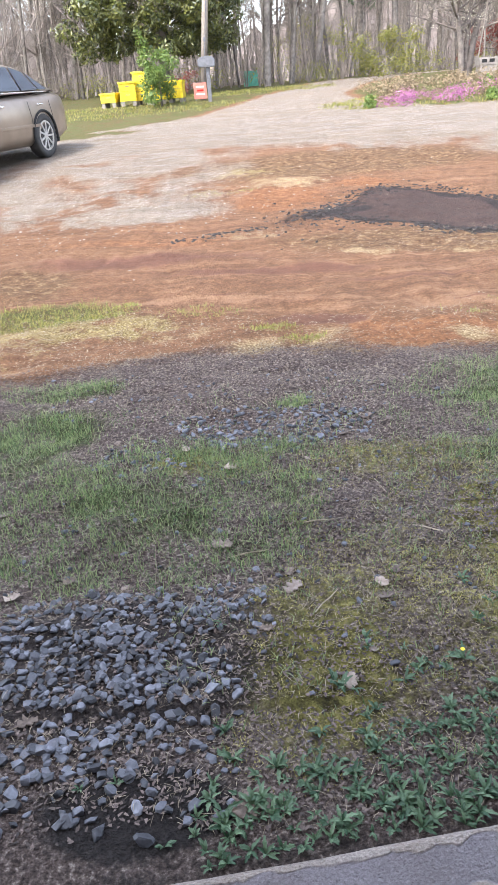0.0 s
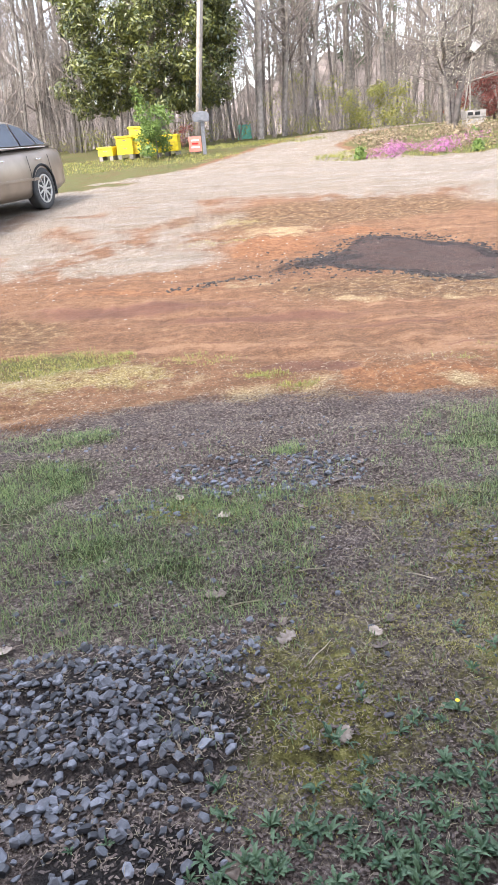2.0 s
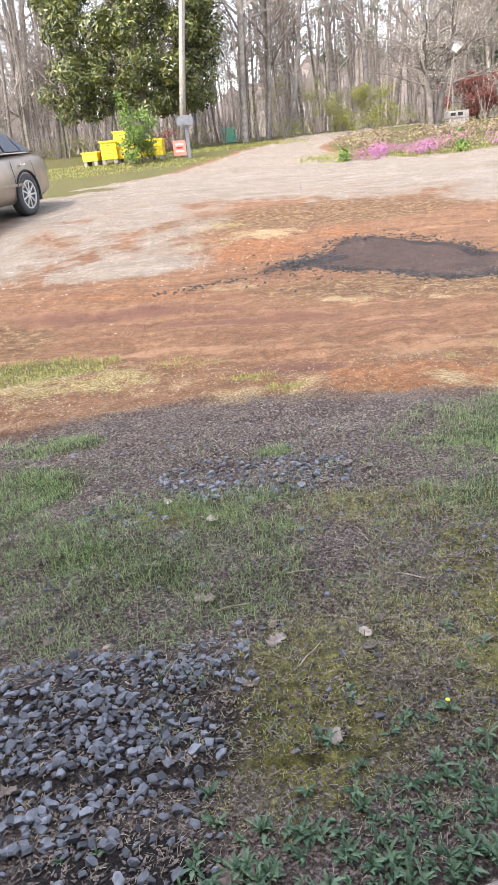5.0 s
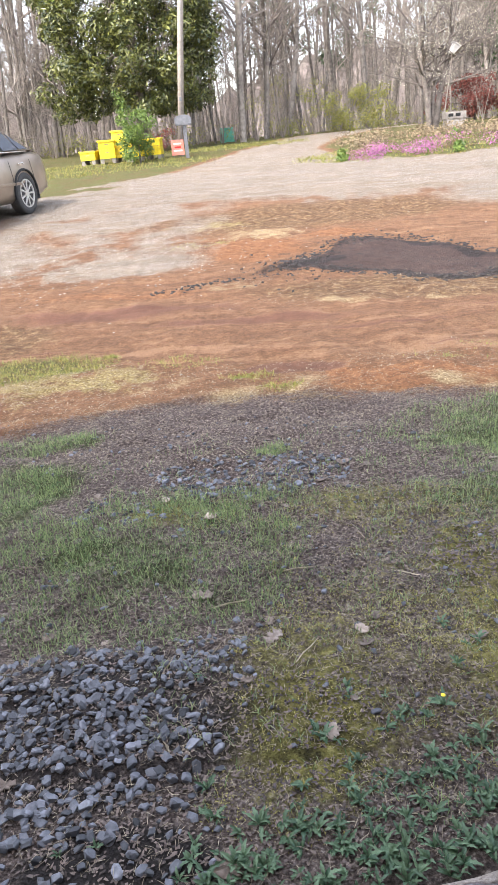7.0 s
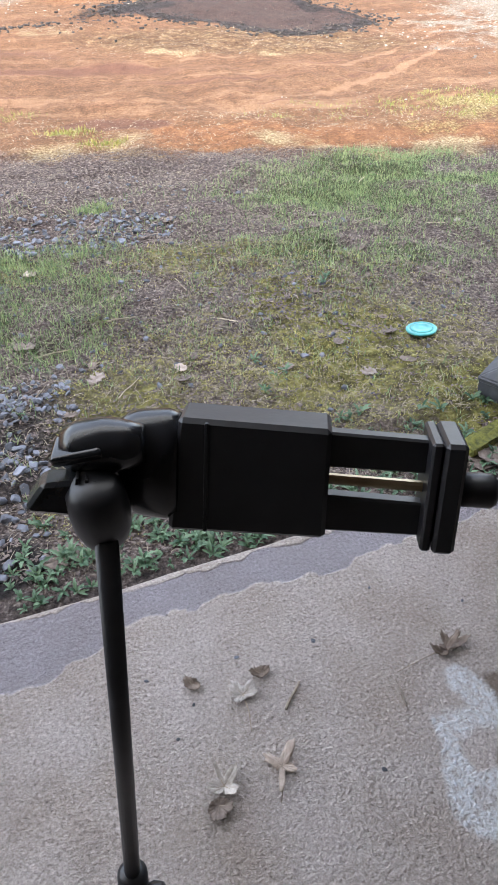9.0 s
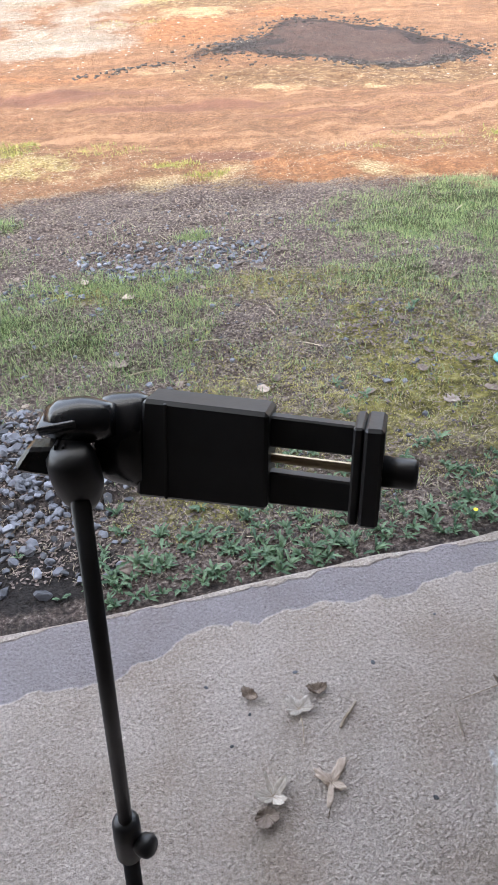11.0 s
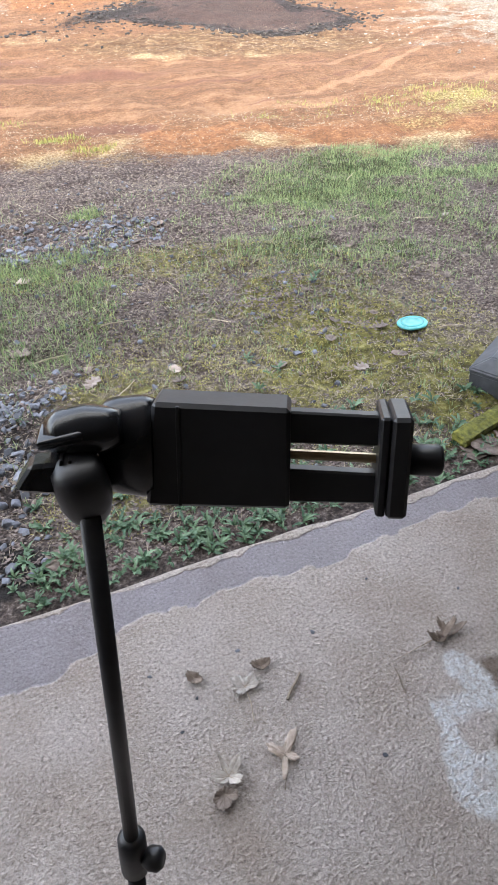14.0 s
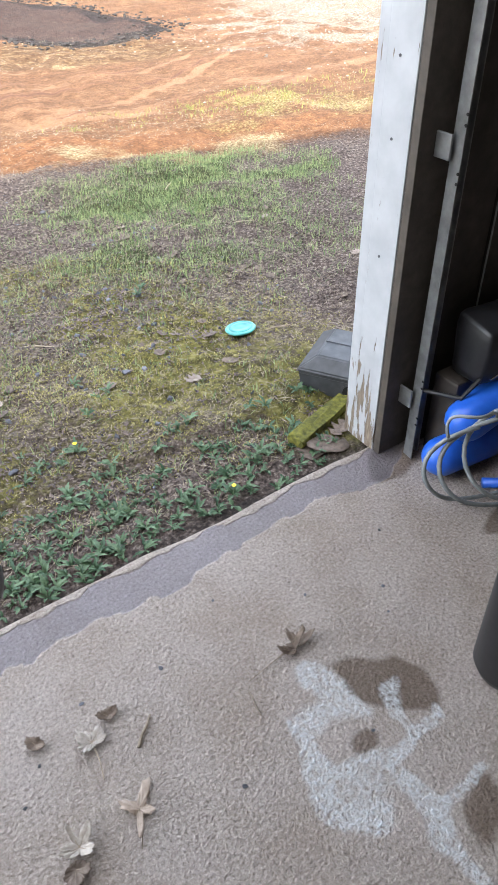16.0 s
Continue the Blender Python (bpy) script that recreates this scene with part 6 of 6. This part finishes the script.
r = random.Random(5)
crown = []
for k in range(300):
    z = r.uniform(1.15, 8.2)
    rim = 3.1 * math.sqrt(max(0.03, 1 - ((z - 2.8) / 5.6) ** 2)) * (0.62 + 0.38 * min(1, z / 2.2))
    a, q = r.uniform(0, 6.28), math.sqrt(r.uniform(0.25, 1)) * rim * r.uniform(0.8, 1.08)
    crown.append((q * math.cos(a), q * math.sin(a) * 0.9, z + 0.15, r.uniform(0.28, 0.6)))
leafy_tree("magnolia_tree", (-2.0, 26.8, gz(-2, 26.8)), [(0, 0, -0.1), (0.05, 0, 2.5), (0, 0.05, 7.6)], [0.2, 0.15, 0.04], crown, 75000, 0.078, BROADLEAF, BARK_DARK, "broad dark evergreen tree with glossy leaves", "tree", 11, 40)
crown = [(r.gauss(0, 0.27), r.gauss(0, 0.25), r.uniform(0.15, 1.35) , r.uniform(0.14, 0.26)) for _ in range(34)] + [(-0.35, 0, 1.55, 0.16), (-0.42, 0, 1.75, 0.12), (-0.3, 0.05, 1.35, 0.18)]
leafy_tree("shrub", (-1.62, 21.2, gz(-1.62, 21.2)), [(0, 0, -0.05), (0.0, 0, 0.9)], [0.03, 0.015], crown, 3800, 0.045, SHRUBLEAF, BARK, "bright green leafy shrub in front of the beehives", "shrub", 12, 12)
crown = [(r.gauss(0, 0.75), r.gauss(0, 0.5), r.uniform(0.2, 1.5), r.uniform(0.2, 0.42)) for _ in range(40)]
leafy_tree("budding_bush", (5.9, 31.0, gz(5.9, 31)), [(0, 0, -0.05), (0, 0, 0.9)], [0.04, 0.02], crown, 5200, 0.045, BUDS, BARK, "yellow-green bush coming into leaf at the wood's edge", "bush", 13, 24)
crown = [(r.gauss(0, 1.0), r.gauss(0, 0.6), r.uniform(0.2, 2.2), r.uniform(0.25, 0.45)) for _ in range(36)]
leafy_tree("budding_bush", (3.6, 33.5, gz(3.6, 33.5)), [(0, 0, -0.05), (0, 0, 1.2)], [0.04, 0.02], crown, 2200, 0.04, BUDS, BARK, "thin budding bush among the bare trees", "bush", 14, 24)
crown = [(r.gauss(0, 0.75), r.gauss(0, 0.5), r.uniform(0.3, 1.45), r.uniform(0.22, 0.36)) for _ in range(36)]
leafy_tree("red_bush", (10.6, 30.0, gz(10.6, 30)), [(0, 0, -0.05), (0, 0, 0.9)], [0.05, 0.03], crown, 5200, 0.05, REDLEAF, BARK_DARK, "dark red-leaved ornamental bush", "bush", 15, 18)
crown = [(r.gauss(0, 0.3), r.gauss(0, 0.3), r.uniform(0.15, 0.7), r.uniform(0.12, 0.2)) for _ in range(16)]
leafy_tree("red_bush", (-1.25, 24.4, gz(-1.25, 24.4)), [(0, 0, -0.05), (0, 0, 0.4)], [0.02, 0.01], crown, 900, 0.03, REDLEAF, BARK_DARK, "small reddish shrub behind the pole", "bush", 16, 8)
for k, (x, y, z0) in enumerate(((13.2, 33.0, 2.2), (5.0, 48, 5.5), (9.5, 52, 5.0))):
    crown = [(r.gauss(0, 1.1), r.gauss(0, 1.0), z0 + r.uniform(-0.8, 5), r.uniform(0.4, 0.8)) for _ in range(34)]
    leafy_tree("pine_tree", (x, y, gz(x, y)), [(0, 0, -0.1), (0.1, 0, 5), (0, 0, z0 + 5)], [0.2, 0.15, 0.05], crown, 4200, 0.11, PINELEAF, BARK_DARK, "dark green pine among the bare trees", "tree", 17 + k, 20)

# The blossoming tree by the pillar: forked trunk, long limbs, specks of blossom.
dog = thing("blossom_tree", pose(7.3, 24.2, gz(7.3, 24.2)), "small forked tree with pale spring blossom", "tree")
h, rr = Heap(), random.Random(91)
ends = []
for dx, dy, lean, rad in ((-0.08, 0, -0.18, 0.10), (0.10, 0.05, 0.22, 0.11), (0.02, 0.1, 0.05, 0.08)):
    add_tube(h, [(dx, dy, -0.1), (dx + lean * 0.5, dy, 0.9), (dx + lean * 1.6, dy, 2.0), (dx + lean * 2.6, dy, 3.4)], [rad, rad * 0.85, rad * 0.6, rad * 0.3], 9)
    for _ in range(9):
        t = rr.uniform(1.1, 3.3)
        a = rr.uniform(0, 6.28)
        p = Vector((dx + lean * 0.75 * t, dy, t))
        d = Vector((math.cos(a), math.sin(a), rr.uniform(0.1, 0.7))).normalized()
        ln = rr.uniform(1.2, 2.2)
        ends.append((p + d * ln * 0.8, 0.5))
        ends.append((p + d * ln * 0.5 + Vector((0, 0, 0.2)), 0.45))
        bough(h, rr, p, d, ln, 0.035, 2, 5, 0.02)
ob = new("trunk", link_mesh("trunk", np.concatenate(h.v), h.f, BARK_DARK, True))
ob.parent = dog
v, f = leaf_cloud([(p.x, p.y, p.z, q) for p, q in ends], 3000, 0.024, 92)
ob = new("blossom", link_mesh("blossom", v, f, BLOSSOM))
ob.parent = dog
ob["label"] = "pale cream blossom"

# A pale bare shrub at the left of the lawn.
h, rr = Heap(), random.Random(33)
for _ in range(16):
    a = rr.uniform(0, 6.28)
    bough(h, rr, Vector((0.1 * math.cos(a), 0.1 * math.sin(a), -0.05)), Vector((0.5 * math.cos(a), 0.5 * math.sin(a), 1)).normalized(), rr.uniform(2.2, 3.6), 0.03, 2, 5)
bs = tagged(new("bare_shrub", link_mesh("bare_shrub", np.concatenate(h.v), h.f, TWIGS)), "spreading pale bare shrub on the lawn", "shrub")
bs.matrix_basis = pose(-6.6, 22.5, gz(-6.6, 22.5))

# Brush under the trees.
brush = Heap()
rr = random.Random(44)
for _ in range(420):
    y = rr.uniform(28.5, 44)
    x = rr.uniform(-0.40, 0.44) * y + 0.5
    if abs(x - 6.9) < 2.4 and y < 35:
        continue
    base = Vector((x, y, gz(x, y) - 0.03))
    for _ in range(6):
        d = Vector((rr.gauss(0, 0.3), rr.gauss(0, 0.3), 1)).normalized()
        ln = rr.uniform(0.6, 2.6)
        add_tube(brush, [base, base + d * ln * 0.5, base + d * ln + Vector((rr.gauss(0, 0.2), rr.gauss(0, 0.2), -0.1))], [0.012, 0.008, 0.003], 3)
brush.make("brush", TWIGS, "thin leafless saplings and brush under the trees", "brush")
v, f = leaf_cloud([(rr.uniform(-0.36, 0.4) * y, y, gz(0, y) + rr.uniform(0.05, 0.6), rr.uniform(0.3, 0.7)) for y in [rr.uniform(29, 40) for _ in range(90)]], 7000, 0.05, 45)
tagged(new("undergrowth", link_mesh("undergrowth", v, f, BUDS)), "sparse olive undergrowth at the foot of the wood", "undergrowth", kind="stuff")


def flower_patch(x, y, rx, ry, n, seed):
    g = random.Random(seed)
    t = thing("phlox", pose(x, y, gz(x, y)), "low mat of pink-purple phlox in bloom", "flowers", "phlox mats on the mound")
    cl = []
    for _ in range(16):
        a, q = g.uniform(0, 6.28), math.sqrt(g.random())
        dx, dy = rx * q * math.cos(a), ry * q * math.sin(a)
        cl.append((dx, dy, gz(x + dx, y + dy) - gz(x, y) + 0.06, g.uniform(0.14, 0.3)))
    v, f = leaf_cloud(cl, n, 0.024, seed, 0.8)
    ob = new("bloom_mat", link_mesh("bloom_mat", v, f, PHLOX))
    ob.parent = t
    v, f = leaf_cloud([(a, b, c - 0.05, q) for a, b, c, q in cl], n // 3, 0.03, seed + 1, 0.6)
    ob = new("foliage", link_mesh("foliage", v, f, SHRUBLEAF))
    ob.parent = t


for k, (x, y, rx, ry, n) in enumerate(((3.95, 17.2, 0.34, 0.55, 1300), (4.35, 17.5, 0.26, 0.3, 550), (5.05, 17.1, 0.36, 0.5, 1200), (5.5, 17.6, 0.25, 0.3, 260), (6.85, 17.0, 0.42, 0.5, 900), (7.7, 17.0, 0.4, 0.4, 500), (6.1, 17.9, 0.3, 0.3, 160))):
    flower_patch(x, y, rx, ry, n, 200 + k)
clumps = [(rr.uniform(3.7, 9.5), rr.uniform(16.9, 21.5)) for _ in range(90)]
v, f = leaf_cloud([(x, y, gz(x, y) + 0.08, rr.uniform(0.14, 0.34)) for x, y in clumps], 9000, 0.04, 61, 0.7)
tagged(new("mound_plants", link_mesh("mound_plants", v, f, DEADSTEM)), "dry brown stems and ground cover on the flower mound", "plants", kind="stuff")
v, f = leaf_cloud([(x, y, gz(x, y) + 0.06, 0.13) for x, y in ((5.75, 16.6), (5.85, 16.9), (3.3, 17.3), (3.4, 17.8), (6.3, 18.6))], 700, 0.05, 62, 1.0)
tagged(new("green_clump", link_mesh("green_clump", v, f, SHRUBLEAF)), "green daylily-like clumps on the flower mound", "plants", kind="stuff")

# The wooded rise far behind, a plain backdrop.
FARWOOD = surface("far_woods", (0.115, 0.092, 0.082), (0.21, 0.172, 0.155), 1.4, 1.0, bump=0, big=0.12)
bm = bmesh.new()
rr = random.Random(8)
prev = None
for k in range(261):
    x = -130 + k
    y = 96 + 0.0016 * x * x * -1
    top = 8.5 + 2.5 * math.sin(k * 0.09) + rr.uniform(-1.6, 1.6)
    col = [bm.verts.new((x, y, 0)), bm.verts.new((x, y + 4, top * 0.6)), bm.verts.new((x + rr.uniform(-0.4, 0.4), y + 8, top))]
    if prev:
        for a in range(2):
            bm.faces.new((prev[a], col[a], col[a + 1], prev[a + 1]))
    prev = col
tagged(part("backdrop", bm, FARWOOD), "grey-brown wooded rise in the distance", "backdrop", kind="structure")
